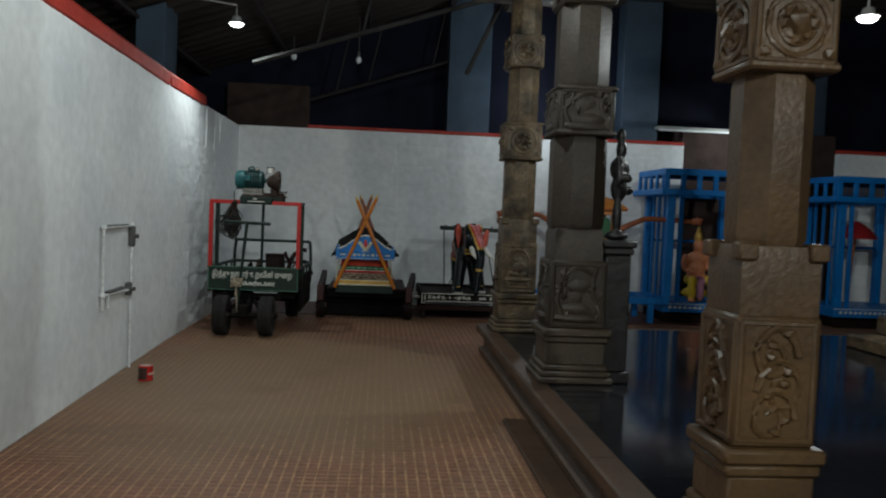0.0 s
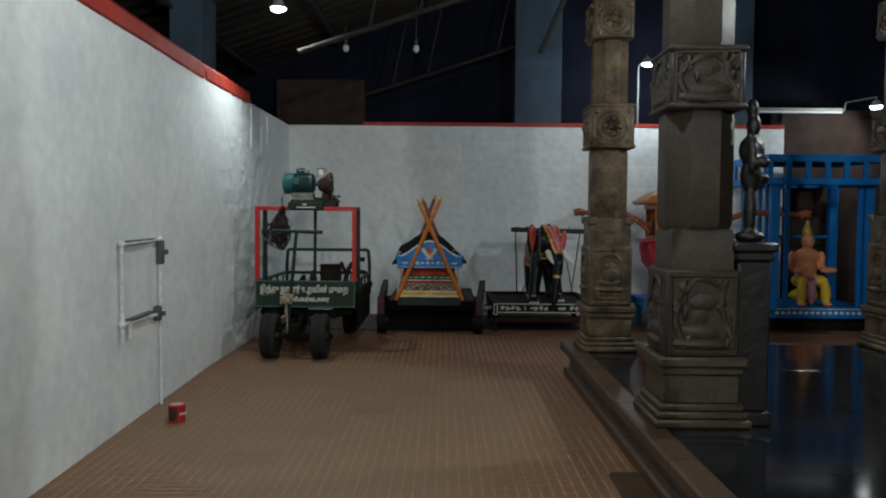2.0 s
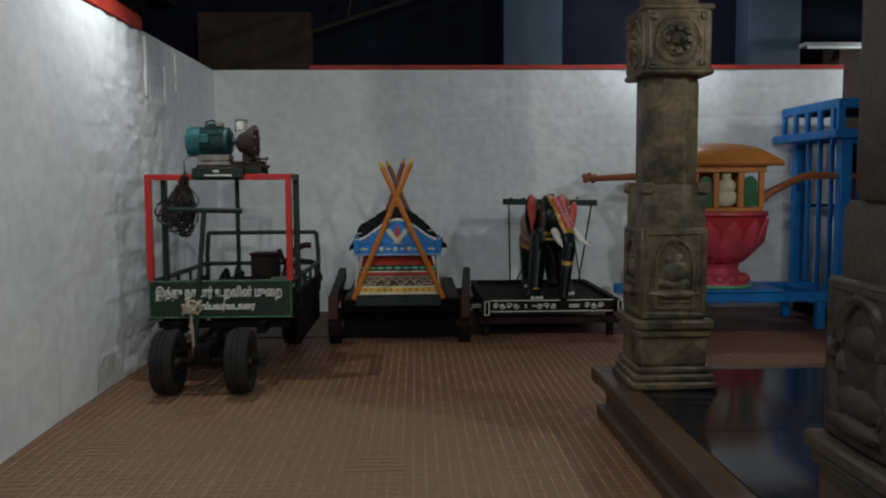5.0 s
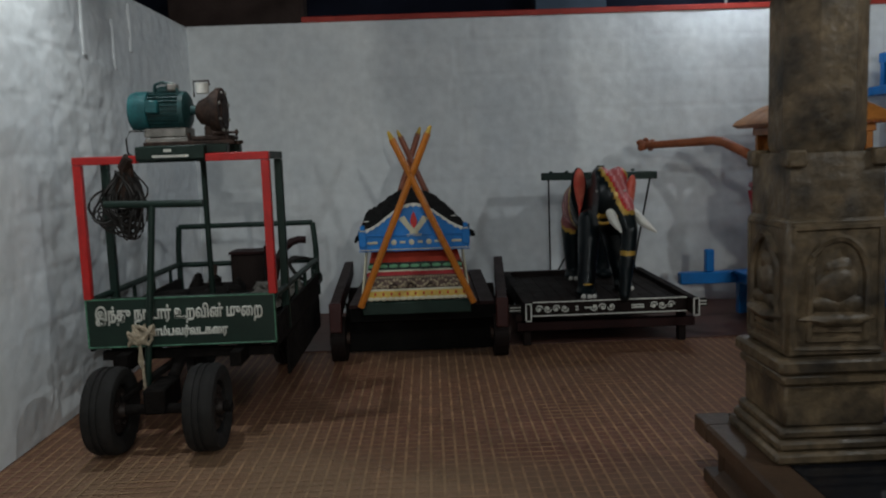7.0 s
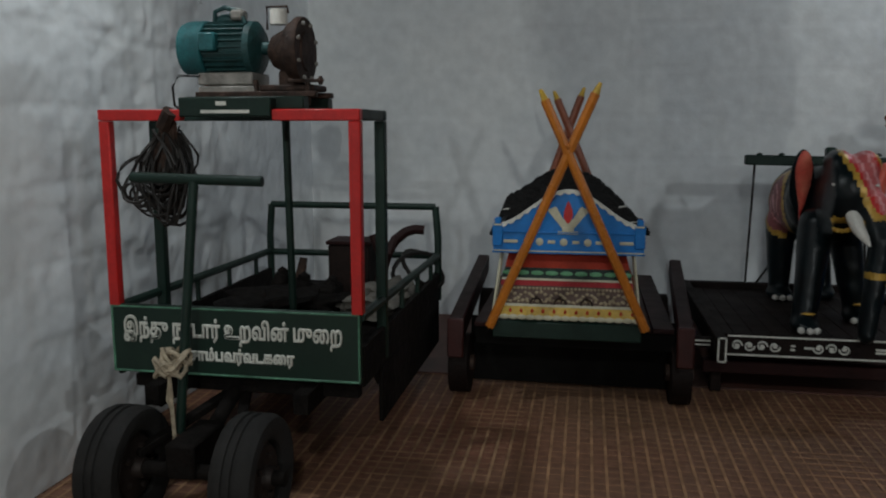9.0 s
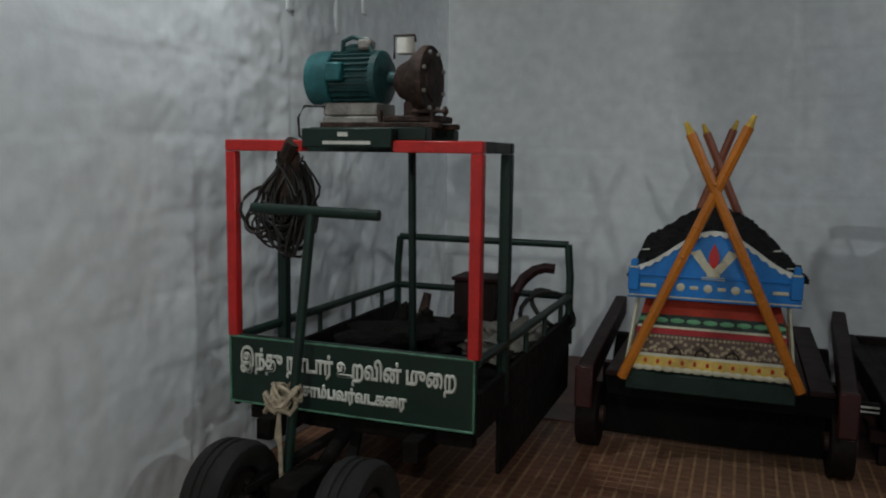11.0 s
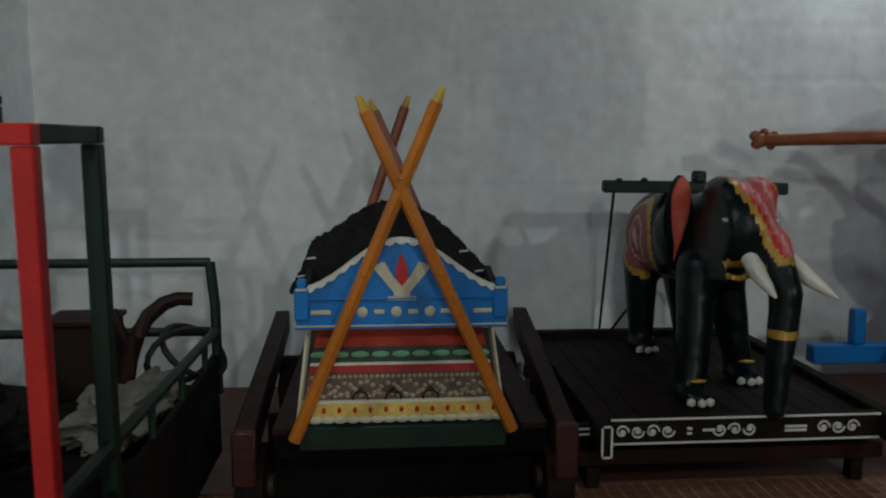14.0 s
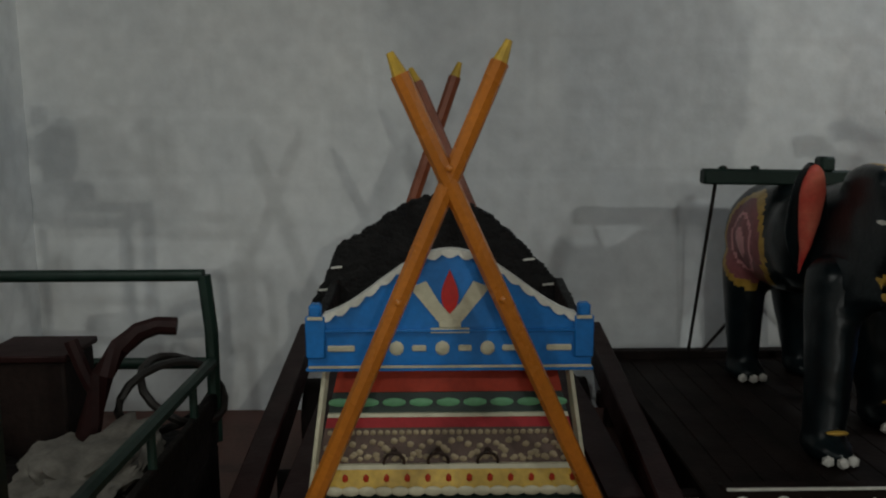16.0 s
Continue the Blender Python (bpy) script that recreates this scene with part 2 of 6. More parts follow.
def rod(bm, a, b, r0, r1=None, n=10, mi=0):
    """A capped round bar from a to b."""
    a, b = Vector(a), Vector(b)
    d = b - a
    m = Matrix.Translation((a + b) / 2) @ d.to_track_quat("Z", "Y").to_matrix().to_4x4()
    r = bmesh.ops.create_cone(bm, cap_ends=True, segments=n, radius1=r0, radius2=r0 if r1 is None else r1, depth=d.length, matrix=m)
    for f in {f for v in r["verts"] for f in v.link_faces}:
        f.material_index = mi
    return bm


def bar(bm, a, b, w, h, up=(0, 0, 1), bev=0.003):
    """A rectangular bar from a to b."""
    a, b = Vector(a), Vector(b)
    d = (b - a).normalized()
    s = d.cross(Vector(up)).normalized()
    u = s.cross(d)
    vs = []
    for p in (a, b):
        for i, j in ((-1, -1), (1, -1), (1, 1), (-1, 1)):
            vs.append(bm.verts.new(p + s * (w / 2 * i) + u * (h / 2 * j)))
    fs = [bm.faces.new([vs[i] for i in q]) for q in ((3, 2, 1, 0), (4, 5, 6, 7), (0, 1, 5, 4), (1, 2, 6, 5), (2, 3, 7, 6), (3, 0, 4, 7))]
    bmesh.ops.recalc_face_normals(bm, faces=fs)
    if bev:
        bmesh.ops.bevel(bm, geom=list({e for f in fs for e in f.edges}), offset=bev, segments=1, affect="EDGES", profile=0.5)
    return bm


def tube(bm, pts, r, n=8, closed=False, mi=0):
    """A round tube through the points; r may be a list."""
    pts = [Vector(p) for p in pts]
    rings = []
    k = len(pts)
    for i, p in enumerate(pts):
        a = pts[(i - 1) % k] if closed or i else pts[0]
        b = pts[(i + 1) % k] if closed or i < k - 1 else pts[-1]
        d = (b - a).normalized()
        s = d.cross(Vector((0.31, 0.17, 0.93))).normalized()
        u = s.cross(d)
        rr = r[i] if isinstance(r, (list, tuple)) else r
        rings.append([bm.verts.new(p + (s * math.cos(q) + u * math.sin(q)) * rr) for q in (2 * math.pi * j / n for j in range(n))])
    for i in range(k if closed else k - 1):
        p, q = rings[i], rings[(i + 1) % k]
        for j in range(n):
            f = bm.faces.new((p[j], p[(j + 1) % n], q[(j + 1) % n], q[j]))
            f.material_index = mi
    if not closed:
        for f in (bm.faces.new(rings[0][::-1]), bm.faces.new(rings[-1])):
            f.material_index = mi
    return bm


def lathe(bm, prof, c, n=20, sx=1.0, sy=1.0, turn=0.0, mi=0):
    """Rings of (radius, z) about the upright axis through c."""
    rings = []
    for r, z in prof:
        rings.append([bm.verts.new((c[0] + sx * r * math.cos(a), c[1] + sy * r * math.sin(a), c[2] + z)) for a in (turn + 2 * math.pi * j / n for j in range(n))])
    fs = []
    for p, q in zip(rings, rings[1:]):
        for j in range(n):
            fs.append(bm.faces.new((p[j], p[(j + 1) % n], q[(j + 1) % n], q[j])))
    fs += [bm.faces.new(rings[0][::-1]), bm.faces.new(rings[-1])]
    for f in fs:
        f.material_index = mi
    return bm


def sheet(bm, outline, y0, y1, mi=0):
    """A flat board: an outline of (x, z) made solid from y0 to y1."""
    a = [bm.verts.new((x, y0, z)) for x, z in outline]
    b = [bm.verts.new((x, y1, z)) for x, z in outline]
    n = len(a)
    fs = [bm.faces.new(a), bm.faces.new(b[::-1])]
    fs += [bm.faces.new((a[i], b[i], b[(i + 1) % n], a[(i + 1) % n])) for i in range(n)]
    for f in fs:
        f.material_index = mi
    bmesh.ops.recalc_face_normals(bm, faces=fs)
    return bm


def ball(bm, c, rx, ry=None, rz=None, sub=2, rot=None, mi=0):
    ry, rz = ry or rx, rz or rx
    m = Matrix.Translation(c) @ (rot or Matrix()) @ Matrix.Diagonal((rx, ry, rz, 1))
    r = bmesh.ops.create_icosphere(bm, subdivisions=sub, radius=1, matrix=m)
    for f in {f for v in r["verts"] for f in v.link_faces}:
        f.material_index = mi
    return bm


def melted(bm, voxel):
    """The solids of bm melted into one skin."""
    me = bpy.data.meshes.new("tmp")
    bm.to_mesh(me)
    bm.free()
    ob = new("tmp", me)
    md = ob.modifiers.new("r", "REMESH")
    md.mode, md.voxel_size = "VOXEL", voxel
    sm = ob.modifiers.new("s", "SMOOTH")
    sm.factor, sm.iterations = 0.5, 7
    out = bpy.data.meshes.new_from_object(ob.evaluated_get(bpy.context.evaluated_depsgraph_get()))
    bpy.data.objects.remove(ob)
    b = B()
    b.from_mesh(out)
    bpy.data.meshes.remove(out)
    bpy.data.meshes.remove(me)
    return b


def rough_plane(bm, p, u, v, nu, nv, amp, sc, normal, groove=0.0, ramp=None):
    """A grid from p along u and v, with an uneven relief of amp metres."""
    p, u, v, normal = Vector(p), Vector(u), Vector(v), Vector(normal)
    g = []
    for i in range(nu + 1):
        row = []
        for j in range(nv + 1):
            q = p + u * (i / nu) + v * (j / nv)
            e = 0 if i in (0, nu) or j in (0, nv) else amp * (noise.noise(q * sc) + 0.5 * noise.noise(q * sc * 2.7))
            k = 1.0 if ramp is None else min(1.0, max(0.25, (q.y - ramp) / 1.6))
            e *= k
            if groove and e:
                along = q.x + q.y + 0.04 * noise.noise(q * 1.3)
                zz = q.z + 0.02 * noise.noise(q * 0.9) + 0.05
                course = math.floor(zz / 0.31)
                dz = abs((zz / 0.31) % 1 - 0.5)
                da = abs(((along + 0.37 * course * (1 + 0.3 * math.sin(course * 3.1))) / 0.78) % 1 - 0.5)
                soft = 0.35 + 0.65 * max(0, noise.noise(q * 0.8 + Vector((7, 3, 1))) + 0.35)
                if dz > 0.47 or da > 0.485:
                    e -= groove * soft * k
            row.append(bm.verts.new(q + normal * e))
        g.append(row)
    fs = [bm.faces.new((g[i][j], g[i + 1][j], g[i + 1][j + 1], g[i][j + 1])) for i in range(nu) for j in range(nv)]
    for f in fs:
        f.normal_update()
    if fs[0].normal.dot(normal) < 0:
        bmesh.ops.reverse_faces(bm, faces=fs)
    return bm


# ---------------------------------------------------------------- structure
WX, BY, WT = -1.0, 12.2, 2.63          # left wall face, back wall face, wall height
PX, PY, PZ = 2.25, 8.14, 0.29          # platform edge, far end and top

bm = B()
box(bm, -1.3, 10.3, -3.3, 12.9, -0.15, -0.012)
tagged(part("floor", bm, JOINT), "brown mortar bed under grooved terracotta floor tiles", "floor", kind="structure")

bm = B()
LEAN = 0.03                            # the near wall runs in towards the walk, metres per metre
box(bm, WX - 0.28, WX - 0.03, 8.0, 12.48, 0, WT)
bar(bm, (WX - 0.155 + LEAN * 11.2, -3.0, WT / 2), (WX - 0.155, 8.2, WT / 2), 0.25, WT, bev=0)
rough_plane(bm, (WX + LEAN * 11.2, -3.0, 0), (-LEAN * 11.2, 11.2, 0), (0, 0, WT), 300, 90, 0.005, 2.2, (1, 0, 0), 0.003)
rough_plane(bm, (WX, 8.2, 0), (0, BY - 8.2, 0), (0, 0, WT), 210, 140, 0.012, 7.0, (1, 0, 0), 0.006, 8.2)
tagged(part("wall_left", bm, LIME), "uneven whitewashed plaster wall", "wall", kind="structure")

bm = B()
box(bm, WX, 5.88, BY + 0.02, BY + 0.28, 0, WT + 0.01)
rough_plane(bm, (WX, BY, 0), (5.88 - WX, 0, 0), (0, 0, WT + 0.01), 300, 120, 0.006, 4.5, (0, -1, 0), 0.005)
tagged(part("wall_back", bm, LIME), "whitewashed plaster wall with pale grey patches", "wall", kind="structure")

bm = B()
box(bm, WX - 0.27, WX + 0.014, 8.2, 9.9, WT - 0.05, WT + 0.14, 0.045)
bar(bm, (WX - 0.128 + LEAN * 11.2, -3.0, WT + 0.045), (WX - 0.128, 8.21, WT + 0.045), 0.284, 0.19, bev=0.045)
tagged(part("trim_left", bm, REDBAND), "rounded red-oxide coping on the whitewashed wall", "coping", kind="structure")
bm = B()
box(bm, 0.02, 5.88, BY - 0.012, BY + 0.3, WT + 0.012, WT + 0.062, 0.006)
tagged(part("trim_back", bm, REDBAND), "thin red-oxide band along the wall top", "band", kind="structure")
bm = B()
for y, z0, z1, w in ((9.93, 2.12, 2.60, 0.055), (10.42, 2.08, 2.42, 0.05), (10.75, 2.24, 2.58, 0.05)):
    box(bm, WX - 0.02, WX + 0.012, y, y + w, z0, z1, 0.008)
tagged(part("trim_streak", bm, LIME), "thick white lime drips down the wall", "lime drips", kind="structure")

# dark upper storey behind the white walls
bm = B()
box(bm, -2.2, 10.3, 12.95, 13.1, 0, 5.0)
tagged(part("wall_upper_back", bm, NAVY), "dark navy night-time wall above the whitewashed wall", "wall", kind="structure")
bm = B()
box(bm, -2.3, -2.2, -3.3, 13.1, 0, 5.0)
tagged(part("wall_upper_left", bm, NAVY), "dark navy night-time wall above the coping", "wall", kind="structure")
for x0, x1 in ((2.15, 2.82), (4.95, 5.55), (7.75, 8.35)):
    bm = B()
    box(bm, x0, x1, BY + 0.32, BY + 0.72, WT, 5.0, 0.01)
    tagged(part("column_back", bm, BLUEGREY), "square blue-grey plastered column", "column", kind="structure")
for y0 in (9.1,):
    bm = B()
    box(bm, WX - 0.62, WX - 0.3, y0, y0 + 0.55, 0, 5.0, 0.01)
    tagged(part("column_left", bm, BLUEGREY), "square blue-grey plastered column", "column", kind="structure")
bm = B()
box(bm, -1.25, 0.0, BY + 0.3, BY + 0.55, WT - 0.2, 3.32, 0.01)
tagged(part("wall_stub", bm, BROWNWALL), "sooty brown masonry stub above the wall", "masonry", kind="structure")
bm = B()
box(bm, 5.88, 8.42, BY + 0.1, BY + 0.6, 0, 2.92, 0.01)
tagged(part("wall_dark", bm, BROWNWALL), "dark sooty stone wall beside the cages", "wall", kind="structure")
bm = B()
box(bm, 8.42, 10.3, BY, BY + 0.3, 0, WT, 0.004)
tagged(part("wall_back_far", bm, LIME), "whitewashed plaster wall beyond the cages", "wall", kind="structure")
bm = B()
box(bm, 8.42, 10.3, BY - 0.012, BY + 0.31, WT + 0.004, WT + 0.06, 0.006)
tagged(part("trim_back_far", bm, REDBAND), "thin red-oxide band along the wall top", "band", kind="structure")
bm = B()
box(bm, 10.3, 10.5, -3.3, 13.1, 0, 5.0)
tagged(part("wall_right", bm, BROWNWALL), "dark stone wall at the far side", "wall", kind="structure")
bm = B()
box(bm, -2.3, 10.5, -3.5, -3.3, 0, 5.0)
tagged(part("wall_front", bm, BROWNWALL), "dark stone wall behind the walker", "wall", kind="structure")

# corrugated roof, falling to the left, with purlins and struts
bm = B()
g = []
NX = 260
for i in range(NX + 1):
    y = -3.4 + 16.5 * i / NX
    w = 0.022 * math.sin(i * 2 * math.pi / 5)
    g.append([bm.verts.new((x, y, z + w)) for x, z in ((-2.3, 3.32), (2.6, 4.92), (10.4, 4.95))])
for a, b in zip(g, g[1:]):
    for j in range(2):
        bm.faces.new((a[j], b[j], b[j + 1], a[j + 1]))
tagged(part("ceiling", bm, ROOF), "dark corrugated metal roof sheets", "roof", kind="structure")
bm = B()
for x in (-1.6, -0.4, 0.9, 2.2):
    z = 3.25 + 0.3265 * (x + 2.3)
    rod(bm, (x, -3.3, z), (x, 12.9, z), 0.026, n=8)
for y in (9.0, 12.6):
    rod(bm, (-0.30, y, 3.022), (2.5, y, 3.94), 0.028, n=8)
    for x in (0.4, 0.9, 1.9):
        rod(bm, (x, y, 2.76 + 0.328 * (x + 1.1)), (x + 0.2, y, 3.25 + 0.3265 * (x + 2.5)), 0.016, n=6)
rod(bm, (2.05, 8.6, 2.95), (2.45, 8.6, 3.85), 0.026, n=8)
tagged(part("trim_truss", bm, TRUSS), "dark grey pipe trusses under the roof", "roof truss", kind="structure")

# raised black granite floor with a moulded stone kerb
bm = B()
box(bm, PX + 0.10, 10.25, -3.25, PY - 0.08, 0, PZ - 0.006)
tagged(part("platform_core", bm, EDGE), "raised hall floor of masonry", "platform", kind="structure")


KERB = [(0.0, 0.0), (0.0, 0.06), (0.02, 0.075), (0.045, 0.09), (0.045, 0.17), (0.02, 0.20), (-0.03, 0.225), (-0.03, PZ - 0.012), (-0.018, PZ), (0.11, PZ), (0.11, 0.0)]


def kerb_stone(length):
    bm = B()
    a = [bm.verts.new((x, 0.003, z)) for x, z in KERB]
    b = [bm.verts.new((x, length - 0.003, z)) for x, z in KERB]
    fs = [bm.faces.new(a), bm.faces.new(b[::-1])]
    fs += [bm.faces.new((a[i], b[i], b[(i + 1) % len(a)], a[(i + 1) % len(a)])) for i in range(len(a))]
    bmesh.ops.recalc_face_normals(bm, faces=fs)
    me = bpy.data.meshes.new("kerb_stone")
    bm.to_mesh(me)
    bm.free()
    me.materials.append(EDGE)
    return me


bm = B()
box(bm, PX - 0.17, PX - 0.002, -3.0, 5.3, -0.01, 0.022, 0.006)
tagged(part("kerb_foot", bm, EDGE), "low brown stone strip at the kerb's foot", "kerb", kind="structure")
# oxide strip that also stands in for floor shade under the trolley
bm = B()
box(bm, WX + 0.002, 5.9, 10.72, BY - 0.016, -0.01, 0.008, 0.003)
tagged(part("floor_shade_border", bm, OXIDE_SHADE), "red oxide cement border along the wall, darkened as in shade", "floor", kind="structure")
kerb = tagged(thing("kerb", (PX, 0, 0), "moulded brown stone kerb of the raised floor", "kerb"), kind="structure")
KS = kerb_stone(1.12)
for i in range(10):
    o = new("kerb_stone", KS)
    o.parent = kerb
    o.location = (0, PY - 0.12 - 1.12 * (i + 1), 0)
for i in range(7):
    o = new("kerb_stone", KS)
    o.parent = kerb
    o.matrix_local = pose(0.11 + 1.12 * i, PY, 0, 0, 0, -90)
bm = B()
box(bm, PX, PX + 0.11, PY - 0.12, PY, 0, 0.06, 0.004)
box(bm, PX + 0.045, PX + 0.11, PY - 0.12, PY - 0.045, 0.06, 0.21, 0.004)
box(bm, PX - 0.03, PX + 0.11, PY - 0.12, PY + 0.03, 0.21, PZ, 0.006)
part("kerb_corner", bm, EDGE, kerb)

slabs = tagged(thing("platform_top", (0, 0, PZ), "polished black granite slabs of the raised floor", "floor"), kind="structure")
bm = B()
box(bm, -0.598, 0.598, -0.598, 0.598, -0.03, 0.0, 0.002)
SLAB = bpy.data.meshes.new("slab")
bm.to_mesh(SLAB)
bm.free()
SLAB.materials.append(BLACKSTONE)
for i in range(6):
    for j in range(9):
        o = new("slab", SLAB)
        o.parent = slabs
        o.location = (PX + 0.115 + 0.6 + 1.2 * i, PY - 0.085 - 0.6 - 1.2 * j, 0)


# ---------------------------------------------------------------- lamps
def flood_lamp(loc, watts, col, mount, aim=None):
    t = thing("lamp", loc, "lit white LED flood or added fill lamp on a thin bracket", "lamp", "hall lamps")
    x, y, z = loc
    bm = B()
    lathe(bm, [(0.035, 0.10), (0.05, 0.085), (0.055, 0.05), (0.085, 0.03), (0.09, 0.022)], loc, 16)
    part("housing", bm, PIPE, t)
    bm = B()
    ball(bm, (x, y, z + 0.012), 0.075, 0.075, 0.03)
    part("bulb", bm, LEDWHITE, t, "glowing white lamp glass")
    bm = B()
    tube(bm, [(x, y, z + 0.09), *mount], 0.012, 6)
    part("bracket", bm, PIPE, t)
    if aim is None:
        d = bpy.data.lights.new("lamp_light", "POINT")
    else:
        d = bpy.data.lights.new("lamp_light", "SPOT")
        d.spot_size, d.spot_blend = radians(120 if x > 6 else 150), 0.4 if x > 6 else 0.6
    d.energy, d.color, d.shadow_soft_size = watts, col, 0.06
    o = new("lamp_light", d)
    o.parent = t
    o.location = (0, 0, -0.10)
    if aim is not None:
        o.rotation_euler = Vector(aim).to_track_quat("-Z", "Y").to_euler()


# the last two mounts carry the added fill lamps
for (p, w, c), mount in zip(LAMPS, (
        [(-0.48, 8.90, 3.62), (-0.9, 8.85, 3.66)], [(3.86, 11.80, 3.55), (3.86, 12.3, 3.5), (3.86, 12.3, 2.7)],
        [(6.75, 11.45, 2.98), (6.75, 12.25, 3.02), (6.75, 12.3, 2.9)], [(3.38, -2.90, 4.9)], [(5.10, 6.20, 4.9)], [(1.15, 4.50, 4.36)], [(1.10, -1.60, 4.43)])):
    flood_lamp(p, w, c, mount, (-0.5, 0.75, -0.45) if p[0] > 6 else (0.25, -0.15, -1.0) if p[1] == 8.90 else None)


# ---------------------------------------------------------------- pillars
def relief(bm, kind, cx, cy, z0, z1, w, face):
    """Carving on one face of a block: face is the outward direction (x, y)."""
    fx, fy = face
    sx, sy = -fy, fx
    h, zc = z1 - z0, (z0 + z1) / 2

    def P(u, v, d):
        return Vector((cx + fx * (w / 2 + d) + sx * u, cy + fy * (w / 2 + d) + sy * u, zc + v))

    k = w * 0.5
    for a, b in (((-0.86, -0.44), (0.86, -0.44)), ((0.86, -0.44), (0.86, 0.44)), ((0.86, 0.44), (-0.86, 0.44)), ((-0.86, 0.44), (-0.86, -0.44))):
        rod(bm, P(a[0] * k, a[1] * h, 0), P(b[0] * k, b[1] * h, 0), 0.011, n=6)
    if kind == "scroll":
        for s, v0 in ((1, 0.20), (-1, -0.05), (1, -0.27)):
            pts = []
            for i in range(22):
                a = i * 0.42
                r = 0.115 * (1 - i / 26)
                pts.append(P(s * (r * math.cos(a) - 0.02) * (w / 0.4), v0 * h + r * math.sin(a), 0.004))
            tube(bm, pts, [0.016 * (1 - i / 40) for i in range(22)], 6)
        for i in range(9):
            ball(bm, P(0.05 * math.sin(i * 1.7) * (w / 0.4), (-0.38 + i * 0.095) * h, 0.0), 0.028, 0.028, 0.02, 1)
    elif kind == "rosette":
        for r in (0.34, 0.22):
            tube(bm, [P(r * w * math.cos(a), r * w * math.sin(a), 0.004) for a in (2 * math.pi * i / 20 for i in range(20))], 0.011, 6, True)
        ball(bm, P(0, 0, 0), 0.05, 0.05, 0.05, 1)
        for i in range(8):
            a = i * math.pi / 4
            ball(bm, P(0.15 * w * 2 * 0.55 * math.cos(a), 0.15 * w * 2 * 0.55 * math.sin(a), 0), 0.028, 0.028, 0.028, 1)
        for u in (-0.74, 0.74):
            for v in (-0.36, 0.36):
                ball(bm, P(u * k, v * h, 0), 0.026, 0.026, 0.026, 1)
    elif kind == "niche":
        pts = [P(0.55 * k * math.cos(a), (0.10 + 0.26 * math.sin(a)) * h, 0.004) for a in (math.pi * i / 12 for i in range(13))]
        tube(bm, [P(0.55 * k, -0.36 * h, 0.004), *pts, P(-0.55 * k, -0.36 * h, 0.004)], 0.016, 6)
        for u, v, r, q in ((0, 0.16, 0.035, 0.04), (0, 0.02, 0.055, 0.075), (-0.05, -0.12, 0.05, 0.035), (0.05, -0.12, 0.05, 0.035), (0, -0.22, 0.10, 0.03), (-0.065, 0.0, 0.02, 0.06), (0.065, 0.0, 0.02, 0.06)):
            ball(bm, P(u * w / 0.4, v * h, -0.004), r * (abs(sx) + 0.5), r * (abs(sy) + 0.5), q, 2)
        for v in (-0.30, -0.36):
            rod(bm, P(-0.6 * k, v * h, 0), P(0.6 * k, v * h, 0), 0.014, n=6)
    elif kind == "worn":
        rng = random.Random(int(1000 * (cx + cy + z0)))
        for v, r, q in ((0.30, 0.055, 0.06), (0.14, 0.085, 0.075), (-0.04, 0.07, 0.09), (-0.22, 0.11, 0.06), (-0.36, 0.14, 0.04)):
            ball(bm, P(rng.uniform(-0.02, 0.02), v * h, -0.018), r * (abs(sx) + 0.35), r * (abs(sy) + 0.35), q, 2)
        for side in (-1, 1):
            pts = [P(side * (0.62 + 0.14 * math.sin(5.5 * f + side)) * k, (-0.40 + 0.80 * f) * h, -0.002) for f in (i / 11 for i in range(12))]
            tube(bm, pts, [0.017 + 0.007 * rng.random() for _ in pts], 6)
            for i in range(6):
                ball(bm, P(side * rng.uniform(0.30, 0.80) * k, rng.uniform(-0.40, 0.40) * h, -0.006), rng.uniform(0.018, 0.034), rng.uniform(0.018, 0.034), rng.uniform(0.02, 0.05), 1)
        tube(bm, [P(0.52 * k * math.cos(a), (0.12 + 0.28 * math.sin(a)) * h, 0.0) for a in (math.pi * i / 10 for i in range(11))], 0.018, 6)
    elif kind == "triangle":
        rod(bm, P(-0.7 * k, -0.40 * h, 0), P(0, 0.40 * h, 0), 0.022, n=6)
        rod(bm, P(0.7 * k, -0.40 * h, 0), P(0, 0.40 * h, 0), 0.022, n=6)
        for u, v, r in ((0, -0.05, 0.06), (-0.10, -0.25, 0.05), (0.10, -0.25, 0.05), (0, 0.18, 0.035), (-0.13, 0.2, 0.035), (0.13, 0.2, 0.035)):
            ball(bm, P(u * w / 0.4, v * h, -0.008), r, r, r, 2)
    # age has blunted the carving unevenly
    for v in bm.verts:
        q = v.co * 17
        v.co += 0.011 * Vector((noise.noise(q), noise.noise(q + Vector((3, 1, 7))), noise.noise(q + Vector((9, 4, 2)))))
        v.co -= Vector((fx, fy, 0)) * (0.001 + 0.010 * max(0.0, noise.noise(v.co * 6)))
    return bm


def octagon(bm, cx, cy, z0, z1, w):
    r = w / 2 / math.cos(math.pi / 8)
    lathe(bm, [(r * 0.94, z0), (r, z0 + 0.03), (r, z1 - 0.03), (r * 0.94, z1)], (cx, cy, 0), 8, turn=math.pi / 8)


